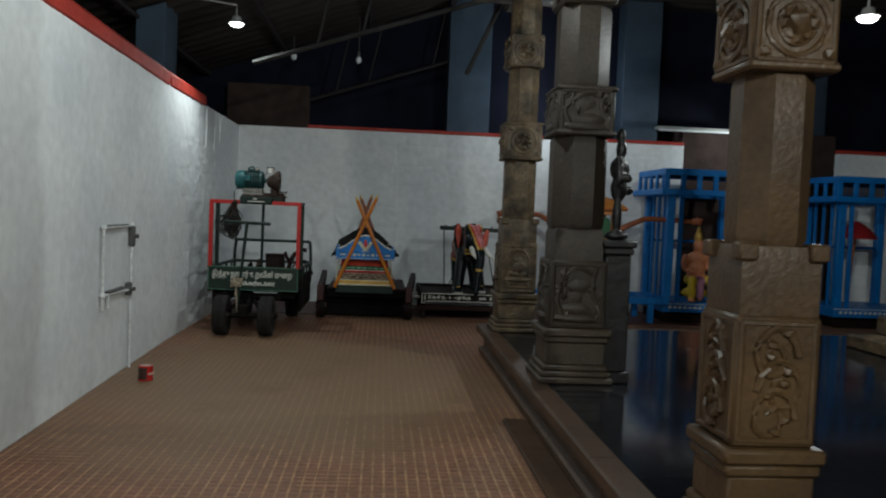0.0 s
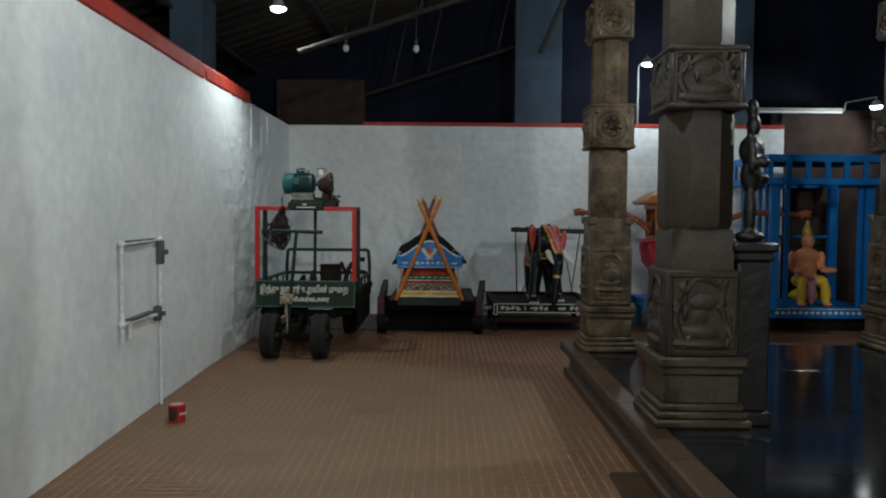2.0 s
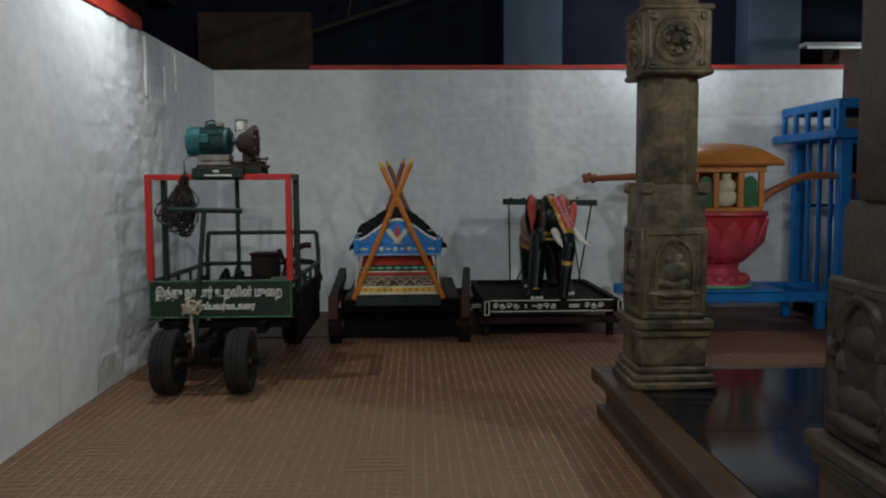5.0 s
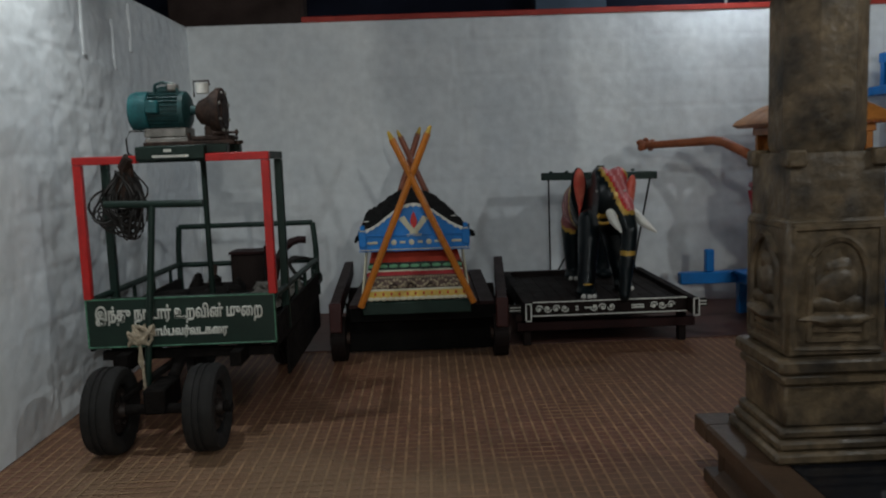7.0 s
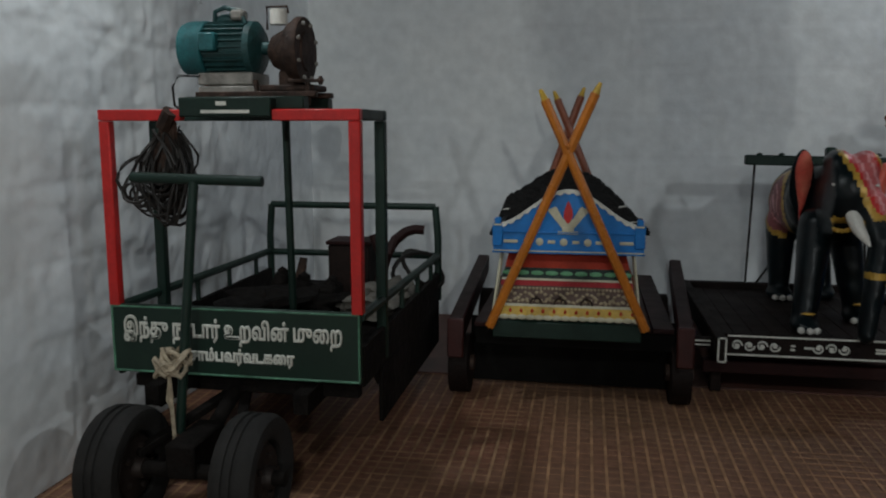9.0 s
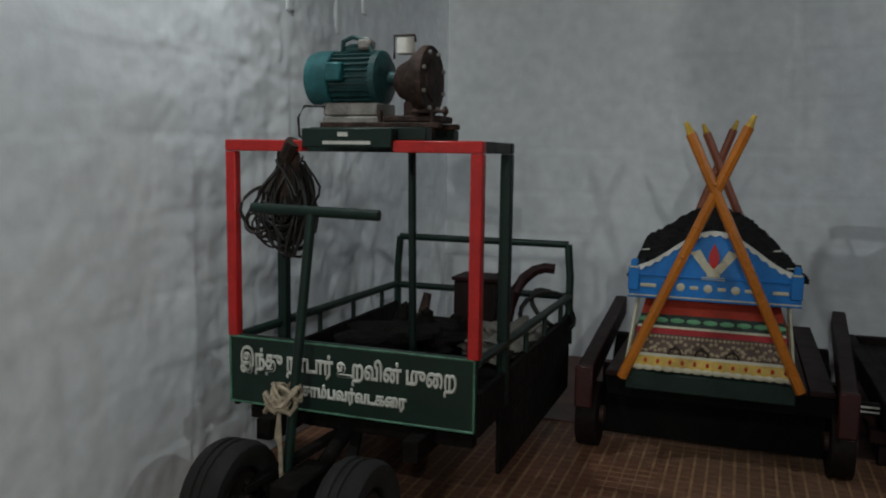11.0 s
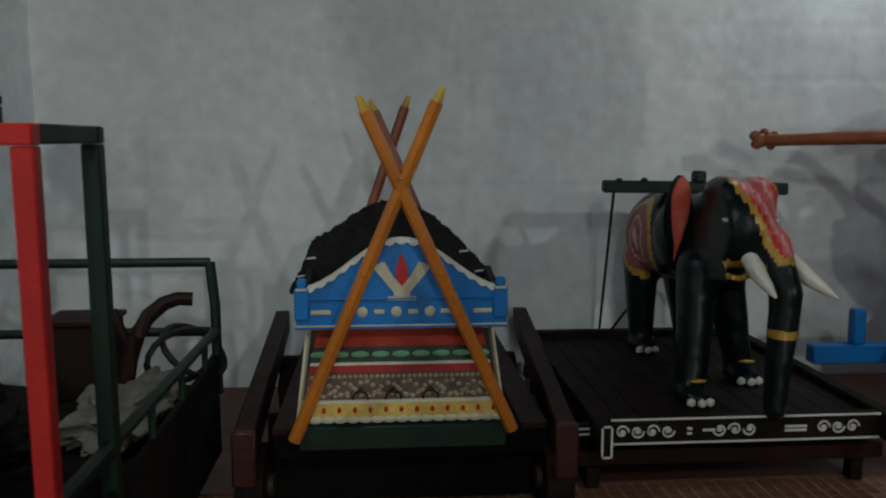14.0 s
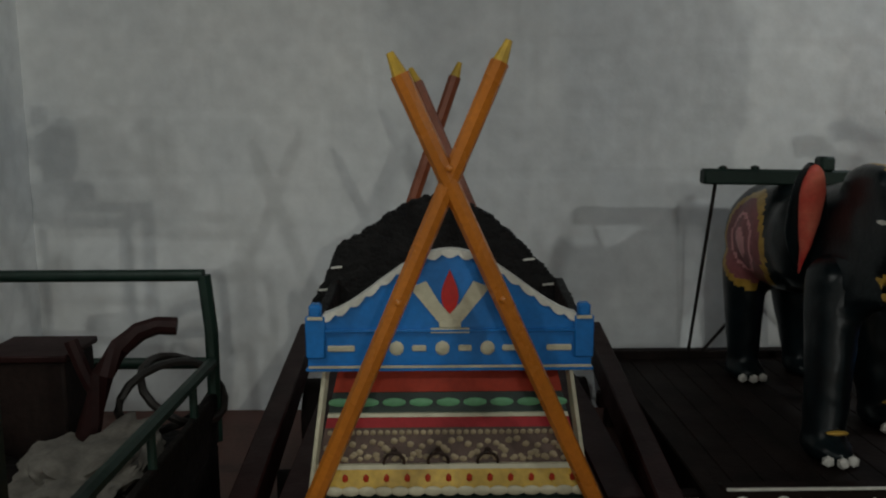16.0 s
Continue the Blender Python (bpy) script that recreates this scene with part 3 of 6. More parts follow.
def pillar(cx, cy, zs, kinds, mat, label, w=0.40, foot=None, neck=0.66, girth=0.85):
    """zs: foot cornice, top of the first block, top of the collar, second block's two ends, third block's two ends."""
    t = thing("pillar", (cx, cy, PZ), label, "pillar", "carved pillars of the hall")
    zc, zb, zk, z2, z3, z4, z5 = zs
    z0 = PZ
    bm = B()
    hw = w / 2
    for k, (a, b) in zip((1.30, 1.22, 1.14), ((z0, z0 + 0.045), (z0 + 0.045, z0 + 0.085), (z0 + 0.085, z0 + 0.125))):
        box(bm, cx - hw * k, cx + hw * k, cy - hw * k, cy + hw * k, a, b, 0.012)
    box(bm, cx - hw * 1.02, cx + hw * 1.02, cy - hw * 1.02, cy + hw * 1.02, z0 + 0.125, zc - 0.10, 0.008)
    box(bm, cx - hw * 1.12, cx + hw * 1.12, cy - hw * 1.12, cy + hw * 1.12, zc - 0.10, zc - 0.055, 0.012)
    box(bm, cx - hw * 1.2, cx + hw * 1.2, cy - hw * 1.2, cy + hw * 1.2, zc - 0.055, zc, 0.012)
    part("plinth", bm, foot or mat, t)

    def block(name, a, b, ww, kind):
        bm = B()
        box(bm, cx - ww / 2, cx + ww / 2, cy - ww / 2, cy + ww / 2, a, b, 0.012)
        p = part(name, bm, mat, t)
        for face in ((0, -1), (-1, 0)):
            rb = relief(B(), kind, cx, cy, a, b, ww, face)
            part("carving", rb, mat, p)

    block("lower_block", zc, zb, w, kinds[0])
    bm = B()
    lathe(bm, [(w * neck, zb), (w * neck, zk - 0.03), (w * (neck - 0.04), zk)], (cx, cy, 0), 4, turn=math.pi / 4)
    for ax in (-1, 1) if neck > 0.62 else ():
        for ay in (-1, 1):
            box(bm, cx + ax * w * 0.42 - 0.035, cx + ax * w * 0.42 + 0.035, cy + ay * w * 0.42 - 0.035, cy + ay * w * 0.42 + 0.035, zk - 0.05, zk + 0.012, 0.008)
    part("collar", bm, mat, t)
    bm = B()
    octagon(bm, cx, cy, zk, z2, w * girth)
    part("shaft", bm, mat, t)
    block("middle_block", z2 + 0.02, z3 - 0.02, w, kinds[1])
    bm = B()
    for a, b in ((z2, z2 + 0.035), (z3 - 0.035, z3)):
        box(bm, cx - hw * 1.07, cx + hw * 1.07, cy - hw * 1.07, cy + hw * 1.07, a, b, 0.012)
    part("band", bm, mat, t)
    bm = B()
    octagon(bm, cx, cy, z3, z4, w * (girth - 0.05))
    part("shaft", bm, mat, t)
    block("upper_block", z4, z5, w * 0.93, kinds[2])
    bm = B()
    octagon(bm, cx, cy, z5, z5 + 0.35, w * 0.8)
    box(bm, cx - 0.55, cx + 0.55, cy - 0.15, cy + 0.15, z5 + 0.35, z5 + 0.55, 0.03)
    box(bm, cx - 0.16, cx + 0.16, cy - 0.55, cy + 0.55, z5 + 0.37, z5 + 0.57, 0.03)
    box(bm, cx - 0.12, cx + 0.12, cy - 0.12, cy + 0.12, z5 + 0.5, 4.86, 0.01)
    part("capital", bm, mat, t)
    return t


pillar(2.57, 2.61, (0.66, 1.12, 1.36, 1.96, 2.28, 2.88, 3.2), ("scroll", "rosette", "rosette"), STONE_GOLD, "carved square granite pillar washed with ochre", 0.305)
pillar(2.56, 5.45, (0.67, 1.14, 1.36, 2.00, 2.34, 2.90, 3.25), ("worn", "worn", "rosette"), STONE_DARK, "dark carved granite pillar with octagonal shaft", 0.40, STONE_FOOT, 0.60, 0.94)
pillar(2.545, 7.79, (0.67, 1.17, 1.40, 1.98, 2.35, 2.88, 3.2), ("niche", "rosette", "rosette"), STONE, "tall carved granite pillar with a seated figure in relief", 0.36)
pillar(5.11, 7.90, (0.65, 1.20, 1.44, 2.0, 2.36, 2.97, 3.3), ("niche", "rosette", "rosette"), STONE, "carved granite pillar behind a black figure", 0.37)
pillar(5.15, 5.0, (0.66, 1.13, 1.40, 1.95, 2.29, 2.90, 3.25), ("niche", "triangle", "rosette"), STONE, "dark carved granite pillar with octagonal shaft", 0.37)
pillar(5.10, 2.30, (0.66, 1.12, 1.34, 1.89, 2.22, 2.85, 3.2), ("scroll", "rosette", "rosette"), STONE, "dark carved granite pillar with octagonal shaft", 0.37)


def guardian(cx, cy, h, turn, label, k0=1.0):
    """A black stone figure on a tall pedestal, worn to plain shapes."""
    t = thing("stone_pedestal", (cx, cy, PZ), "tall black stone pedestal beside a pillar", "pedestal", "figure pedestals")
    for nm, k, a, b in (("base", 0.15, PZ, PZ + 0.08), ("shaft", 0.125, PZ + 0.08, h - 0.10), ("moulding", 0.145, h - 0.10, h - 0.05), ("top_slab", 0.165, h - 0.05, h)):
        bm = B()
        k *= k0
        box(bm, cx - k, cx + k, cy - k, cy + k, a, b, 0.01)
        part(nm, bm, DARKSTONE, t)
    bm = B()
    z = h
    c, s = math.cos(turn), math.sin(turn)

    def q(u, v, w):
        return (cx + k0 * (c * u - s * v), cy + k0 * (s * u + c * v), z + w)

    for u, v, w, rx, rz in ((0, 0, 0.03, 0.12, 0.04), (-0.04, 0, 0.17, 0.05, 0.15), (0.045, 0.01, 0.17, 0.05, 0.15), (0, 0, 0.36, 0.085, 0.10), (0, 0, 0.50, 0.10, 0.09),
                            (0, -0.01, 0.635, 0.058, 0.07), (0, 0, 0.73, 0.05, 0.06), (0.115, -0.02, 0.44, 0.035, 0.10), (0.10, -0.08, 0.35, 0.06, 0.035),
                            (-0.115, -0.01, 0.46, 0.035, 0.10), (-0.10, -0.09, 0.43, 0.05, 0.035), (0.10, 0.0, 0.56, 0.04, 0.04), (-0.10, 0, 0.56, 0.04, 0.04)):
        ball(bm, q(u, v, w), rx * k0, rx * k0, rz, 2)
    solo("stone_figure", melted(bm, 0.012), DARKSTONE, label, "figure", "black stone figures")


guardian(2.84, 5.36, 1.29, 1.2, "black oiled stone figure standing on a pedestal", 0.72)
guardian(5.08, 7.55, 1.16, 0.0, "black oiled stone figure standing before a pillar")

# stone plinth with two steps on the raised floor
t = thing("stone_plinth", (6.8, 6.6, PZ), "stepped pale stone plinth on the black floor", "plinth")
for k, (a, b) in enumerate(((PZ, 0.42), (0.42, 0.60))):
    bm = B()
    box(bm, 5.75 + 0.3 * k, 8.4, 5.6 + 0.3 * k, 7.3, a, b, 0.015)
    part("step", bm, STONE, t)


# ---------------------------------------------------------------- motor cart
def wheel(cx, cy, r, w, name="wheel", parent=None):
    bm = B()
    prof = [(r * 0.60, -w * 0.36), (r * 0.80, -w / 2), (r * 0.94, -w * 0.46), (r * 0.985, -w * 0.34), (r, -w * 0.24), (r, -w * 0.16), (r * 0.965, -w * 0.14), (r * 0.965, -w * 0.06), (r, -w * 0.04), (r, w * 0.04), (r * 0.965, w * 0.06), (r * 0.965, w * 0.14), (r, w * 0.16), (r, w * 0.24), (r * 0.985, w * 0.34), (r * 0.94, w * 0.46), (r * 0.80, w / 2), (r * 0.60, w * 0.36)]
    n = 28
    rings = []
    for rr, d in prof:
        rings.append([bm.verts.new((cx + d, cy + rr * math.cos(2 * math.pi * j / n), r + rr * math.sin(2 * math.pi * j / n))) for j in range(n)])
    k = len(rings)
    for i in range(k):
        p, q = rings[i], rings[(i + 1) % k]
        for j in range(n):
            bm.faces.new((p[j], p[(j + 1) % n], q[(j + 1) % n], q[j]))
    bmesh.ops.recalc_face_normals(bm, faces=bm.faces)
    wh = part(name, bm, RUBBER, parent, "worn black rubber tyre")
    bm = B()
    for s in (-1, 1):
        rod(bm, (cx + s * w * 0.10, cy, r), (cx + s * w * 0.30, cy, r), r * 0.60, r * 0.50, 20)
        rod(bm, (cx + s * w * 0.28, cy, r), (cx + s * w * 0.50, cy, r), r * 0.20, r * 0.16, 12)
    for i in range(5):
        a = 2 * math.pi * i / 5
        rod(bm, (cx + w * 0.25, cy + r * 0.34 * math.cos(a), r + r * 0.34 * math.sin(a)), (cx + w * 0.40, cy + r * 0.34 * math.cos(a), r + r * 0.34 * math.sin(a)), 0.012, n=6)
    part("rim", bm, RIM, wh, "rusty wheel rim")
    return wh


CL, CR, CF, CB = -0.75, 0.255, 9.10, 10.72
cart = thing("motor_cart", (-0.25, 9.9, 0), "green four-wheeled motor cart with a red front frame", "cart")
for x, y in ((-0.525, 8.76), (-0.04, 8.76), (-0.55, 10.45), (0.06, 10.45)):
    wheel(x, y, 0.22, 0.155, parent=cart)
for y in (8.76, 10.45):
    bm = B()
    rod(bm, (-0.60, y, 0.22), (0.08, y, 0.22), 0.028)
    part("axle", bm, JUNK, cart)
for x in (-0.55, 0.05):
    bm = B()
    bar(bm, (x, 9.0, 0.40), (x, CB, 0.40), 0.06, 0.08)
    part("chassis_beam", bm, JUNK, cart, "grimy dark chassis beam")
for y in (9.2, 9.9, 10.5):
    bm = B()
    bar(bm, (CL + 0.03, y, 0.40), (CR - 0.03, y, 0.40), 0.05, 0.05)
    part("cross_member", bm, JUNK, cart)
bm = B()
rod(bm, (-0.29, 8.76, 0.22), (-0.29, 9.25, 0.40), 0.03)
box(bm, -0.35, -0.24, 8.72, 8.98, 0.20, 0.33, 0.01)
bar(bm, (-0.48, 8.76, 0.27), (-0.29, 9.3, 0.38), 0.04, 0.03)
bar(bm, (-0.10, 8.76, 0.27), (-0.29, 9.3, 0.38), 0.04, 0.03)
part("turntable", bm, JUNK, cart, "grimy dark steering turntable")
bm = B()
box(bm, CL + 0.01, CR - 0.01, CF + 0.03, CB, 0.45, 0.475)
part("bed", bm, JUNK, cart, "dirty dark load bed")
for x in (CL, CR):
    bm = B()
    box(bm, x - 0.012, x + 0.012, CF + 0.02, CB, 0.44, 0.60, 0.004)
    part("side_board", bm, JUNK, cart, "near-black side board")
    # skirt added to fill the dark mass below the cart's side
    bm = B()
    box(bm, x - 0.010, x + 0.010, CF + 0.30, CB - 0.02, 0.20, 0.437, 0.004)
    part("side_skirt", bm, JUNK, cart, "near-black board added below the side board")
    bm = B()
    tube(bm, [(x, CF + 0.01, 0.715), (x, CB - 0.02, 0.70)], 0.019, 8)
    part("side_rail", bm, GREEN, cart)
    for y in (9.45, 9.80, 10.15, 10.5):
        bm = B()
        rod(bm, (x, y, 0.45), (x, y, 0.71), 0.012, n=8)
        part("rail_post", bm, GREEN, cart)
bm = B()
for x, s in ((CL, 1), (CR, -1)):
    tube(bm, [(x, CB, 0.44), (x, CB, 0.74), (x + 0.0 * s, CB, 0.80), (x + 0.045 * s - 0.03 * s, CB + 0.0, 0.975)], 0.021, 8)
rod(bm, (CL + 0.015, CB, 0.975), (CR - 0.015, CB, 0.975), 0.019)
rod(bm, (CL, CB, 0.695), (CR, CB, 0.695), 0.019)
part("tail_rail", bm, GREEN, cart)
# sign board with its rim
bm = B()
box(bm, CL - 0.005, CR + 0.005, CF - 0.012, CF + 0.012, 0.462, 0.735, 0.003)
sign = part("sign_board", bm, GREENSIGN, cart, "dark green board with white hand-painted lettering")
bm = B()
for a, b in (((CL, 0.728), (CR, 0.728)), ((CL, 0.468), (CR, 0.468)), ((CR, 0.468), (CR, 0.728)), ((CL, 0.468), (CL, 0.728))):
    rod(bm, (a[0], CF - 0.014, a[1]), (b[0], CF - 0.014, b[1]), 0.0045, n=6)
part("rim_line", bm, GREENLIT, sign, "pale green painted border line")


def lettering(text, x, y, z, size, width, mat, parent, name="lettering"):
    cu = bpy.data.curves.new(name, "FONT")
    cu.body, cu.size, cu.extrude, cu.offset = text, size, 0.001, 0.0
    cu.bevel_depth, cu.bevel_resolution = 0.0036, 0
    cu.materials.append(mat)
    ob = new(name, cu)
    ob.parent = parent
    root = parent
    while root.parent is not None:
        root = root.parent
    ob.matrix_local = pose(x - root.location.x, y - root.location.y, z - root.location.z, 90, 0, 0)
    bpy.context.view_layer.update()
    if ob.dimensions.x > 0:
        ob.scale = (width / ob.dimensions.x, 1, 1)
    return ob


lettering("\u0b87\u0ba8\u0bcd\u0ba4\u0bc1 \u0ba8\u0bbe\u0b9f\u0bbe\u0bb0\u0bcd \u0b89\u0bb1\u0bb5\u0bbf\u0ba9\u0bcd \u0bae\u0bc1\u0bc8\u0bb1", -0.705, CF - 0.0145, 0.617, 0.088, 0.895, WHITEPAINT, sign)
lettering("\u0b9a\u0bbe\u0bae\u0bcd\u0baa\u0bb5\u0bb0\u0bcd\u0bb5\u0b9f\u0b95\u0bc8\u0bb0", -0.43, CF - 0.0145, 0.525, 0.06, 0.43, WHITEPAINT, sign)
# red front frame and dark rear frame
for x in (CL + 0.015, CR - 0.005):
    bm = B()
    box(bm, x - 0.022, x + 0.022, CF - 0.02, CF + 0.02, 0.73, 1.444, 0.004)
    part("front_post", bm, REDPAINT, cart, "bright red enamelled front post")
for x0, x1 in ((CL - 0.007, -0.42), (-0.06, CR + 0.017)):
    bm = B()
    box(bm, x0, x1, CF - 0.021, CF + 0.021, 1.445, 1.487, 0.004)
    part("front_beam", bm, REDPAINT, cart, "bright red enamelled front beam")
RF = 9.46
for x in (CL + 0.015, CR - 0.005):
    bm = B()
    box(bm, x - 0.022, x + 0.022, RF - 0.02, RF + 0.02, 0.46, 1.446, 0.004)
    part("rear_post", bm, GREEN, cart)
    bm = B()
    box(bm, x - 0.02, x + 0.02, CF + 0.022, RF - 0.021, 1.447, 1.487, 0.004)
    part("roof_rail", bm, GREEN, cart)
bm = B()
box(bm, CL - 0.005, CR + 0.017, RF - 0.02, RF + 0.02, 1.447, 1.487, 0.004)
part("rear_beam", bm, GREEN, cart)
bm = B()
tube(bm, [(-0.235, 9.475, 1.467), (-0.24, 9.66, 1.467), (-0.242, 9.695, 1.45), (-0.243, 9.70, 1.40), (-0.25, 9.73, 1.0), (-0.255, 9.76, 0.47)], 0.018, 8)
part("brace", bm, GREEN, cart)
bm = B()
box(bm, -0.42, -0.06, CF - 0.03, CF + 0.03, 1.46, 1.53, 0.004)
part("motor_tray", bm, GREEN, cart)
bm = B()
box(bm, -0.42, 0.045, CF + 0.031, CF + 0.09, 1.488, 1.535, 0.004)
part("tray_rail", bm, GREEN, cart)
bm = B()
box(bm, -0.42, 0.045, 9.42, 9.48, 1.488, 1.535, 0.004)
part("tray_rail", bm, GREEN, cart)
bm = B()
box(bm, -0.33, -0.14, CF - 0.034, CF - 0.03, 1.472, 1.484, 0)
box(bm, -0.27, -0.23, CF - 0.034, CF - 0.03, 1.50, 1.515, 0)
part("stencil", bm, WHITEPAINT, cart, "faded white stencil marks")
# folded tow bar with its T grip
bm = B()
rod(bm, (-0.385, 8.90, 0.30), (-0.31, 8.95, 1.235), 0.018)
rod(bm, (-0.55, 8.95, 1.242), (-0.05, 8.95, 1.232), 0.019)
part("tow_bar", bm, GREEN, cart)
bm = B()
random.seed(4)
for i in range(9):
    c = Vector((-0.40 + random.uniform(-0.02, 0.02), 8.90 + random.uniform(-0.02, 0.02), 0.57 + random.uniform(-0.035, 0.035)))
    pts = [c + Vector((0.045 * math.cos(a), 0.04 * math.sin(a), 0.03 * math.sin(a * 2 + i))) for a in (2 * math.pi * k / 10 for k in range(10))]
    tube(bm, pts, 0.009, 5, True)
tube(bm, [(-0.40, 8.87, 0.55), (-0.39, 8.86, 0.45), (-0.385, 8.86, 0.3), (-0.38, 8.86, 0.17)], 0.008, 6)
tube(bm, [(-0.395, 8.865, 0.52), (-0.405, 8.862, 0.44), (-0.39, 8.862, 0.40)], 0.007, 5)
part("tow_rope", bm, ROPE, cart, "frayed pale jute rope knotted on the tow bar")

# electric pump set on the cart's roof
pump = thing("pump_set", (-0.28, 9.33, 1.535), "teal electric motor coupled to a rusty pump", "motor pump")
MY, MZ = 9.33, 1.755


def xl(bm, prof, y, z, n=22):
    """Rings of (radius, x) about an axis along x."""
    rings = [[bm.verts.new((x, y + r * math.cos(2 * math.pi * j / n), z + r * math.sin(2 * math.pi * j / n))) for j in range(n)] for r, x in prof]
    fs = []
    for p, q in zip(rings, rings[1:]):
        fs += [bm.faces.new((p[j], p[(j + 1) % n], q[(j + 1) % n], q[j])) for j in range(n)]
    fs += [bm.faces.new(rings[0]), bm.faces.new(rings[-1])]
    bmesh.ops.recalc_face_normals(bm, faces=fs)
    return bm


bm = B()
xl(bm, [(0.075, -0.565), (0.115, -0.55), (0.125, -0.52), (0.125, -0.44), (0.12, -0.435)], MY, MZ)
part("fan_cover", bm, TEAL, pump, "teal fan cover")
bm = B()
xl(bm, [(0.105, -0.437), (0.105, -0.235)], MY, MZ)
xl(bm, [(0.12, -0.24), (0.12, -0.21), (0.09, -0.19), (0.03, -0.185), (0.028, -0.12)], MY, MZ)
part("motor_body", bm, TEALDARK, pump, "grimy finned motor body")
for i in range(26):
    bm = B()
    a = 2 * math.pi * i / 26
    c = Vector((0, math.cos(a), math.sin(a)))
    bar(bm, Vector((-0.43, MY, MZ)) + c * 0.112, Vector((-0.24, MY, MZ)) + c * 0.112, 0.006, 0.02, up=c, bev=0)
    part("fin", bm, TEALDARK, pump)
bm = B()
box(bm, -0.43, -0.35, MY - 0.15, MY - 0.10, MZ - 0.02, MZ + 0.06, 0.008)
part("terminal_box", bm, TEAL, pump, "teal terminal box")
bm = B()
ball(bm, (-0.34, MY, MZ + 0.125), 0.075, 0.05, 0.03)
ball(bm, (-0.29, MY - 0.02, MZ + 0.145), 0.04, 0.04, 0.03)
part("eye_cap", bm, TEALDARK, pump)
bm = B()
xl(bm, [(0.04, -0.15), (0.07, -0.13), (0.085, -0.10), (0.10, -0.07), (0.125, -0.05), (0.135, -0.03), (0.135, 0.0), (0.11, 0.008), (0.10, 0.0), (0.05, 0.006)], MY, MZ - 0.015)
box(bm, -0.10, -0.02, MY - 0.05, MY + 0.05, 1.56, MZ - 0.1, 0.01)
part("pump_casing", bm, RUST, pump, "rusty round pump casing")
bm = B()
rod(bm, (-0.10, MY - 0.02, MZ + 0.10), (-0.10, MY - 0.02, MZ + 0.165), 0.04, n=14)
part("priming_cup", bm, IVORY, pump, "white priming cup")
bm = B()
box(bm, -0.335, -0.285, MY - 0.03, MY + 0.03, MZ + 0.166, MZ + 0.178, 0.004)
part("paper_tag", bm, IVORY, pump, "white paper tag")
bm = B()
tube(bm, [(-0.155, MY - 0.02, MZ + 0.08), (-0.155, MY - 0.02, MZ + 0.178), (-0.06, MY - 0.02, MZ + 0.178), (-0.055, MY - 0.02, MZ + 0.15)], 0.006, 6)
part("bracket", bm, RUST, pump)
bm = B()
box(bm, -0.46, -0.20, MY - 0.10, MY + 0.10, 1.59, 1.645, 0.006)
box(bm, -0.45, -0.17, MY - 0.12, MY + 0.12, 1.552, 1.585, 0.006)
part("base_block", bm, GREYIRON, pump)
bm = B()
for y in (MY - 0.11, MY + 0.11):
    box(bm, -0.46, 0.10, y - 0.02, y + 0.02, 1.535, 1.56, 0.004)
box(bm, -0.20, 0.08, MY - 0.09, MY + 0.09, 1.562, 1.59, 0.006)
rod(bm, (-0.03, MY - 0.11, 1.605), (0.13, MY - 0.11, 1.605), 0.008, n=8)
rod(bm, (0.112, MY - 0.11, 1.605), (0.122, MY - 0.11, 1.605), 0.02, n=8)
for x in (-0.18, 0.06):
    rod(bm, (x, MY - 0.11, 1.50), (x, MY - 0.11, 1.61), 0.012, n=8)
part("base_frame", bm, RUST, pump)
bm = B()
tube(bm, [(-0.44, MY - 0.12, 1.63), (-0.53, MY - 0.14, 1.63), (-0.555, MY - 0.15, 1.58), (-0.55, MY - 0.15, 1.50), (-0.52, MY - 0.1, 1.46)], 0.006, 6)
part("lead", bm, CABLE, pump)

# flange of the pump with its bolts
bm = B()
xl(bm, [(0.05, -0.02), (0.148, -0.018), (0.150, -0.012), (0.150, 0.010), (0.147, 0.016), (0.09, 0.018), (0.085, 0.026), (0.03, 0.028)], MY, MZ - 0.015, 28)
flange = part("flange", bm, RUST, pump, "rusty round flange")
for k in range(8):
    a = 2 * math.pi * (k + 0.5) / 8
    bm = B()
    c = (MY + 0.125 * math.cos(a), MZ - 0.015 + 0.125 * math.sin(a))
    rod(bm, (-0.03, *c), (0.03, *c), 0.009, n=6)
    part("bolt", bm, GREYIRON, flange)
bm = B()
tube(bm, [(-0.40, MY - 0.03, MZ + 0.10), (-0.39, MY - 0.04, MZ + 0.16), (-0.34, MY - 0.05, MZ + 0.175), (-0.27, MY - 0.05, MZ + 0.16), (-0.24, MY - 0.06, MZ + 0.10)], 0.011, 7)
part("conduit", bm, TEALDARK, pump, "grimy conduit over the motor")
bm = B()
box(bm, -0.31, -0.25, MY - 0.07, MY + 0.0, MZ + 0.12, MZ + 0.165, 0.01)
part("switch_box", bm, GREYIRON, pump, "grey switch box")

pump.scale = (0.87, 0.87, 0.87)
pump.location.x += 0.012

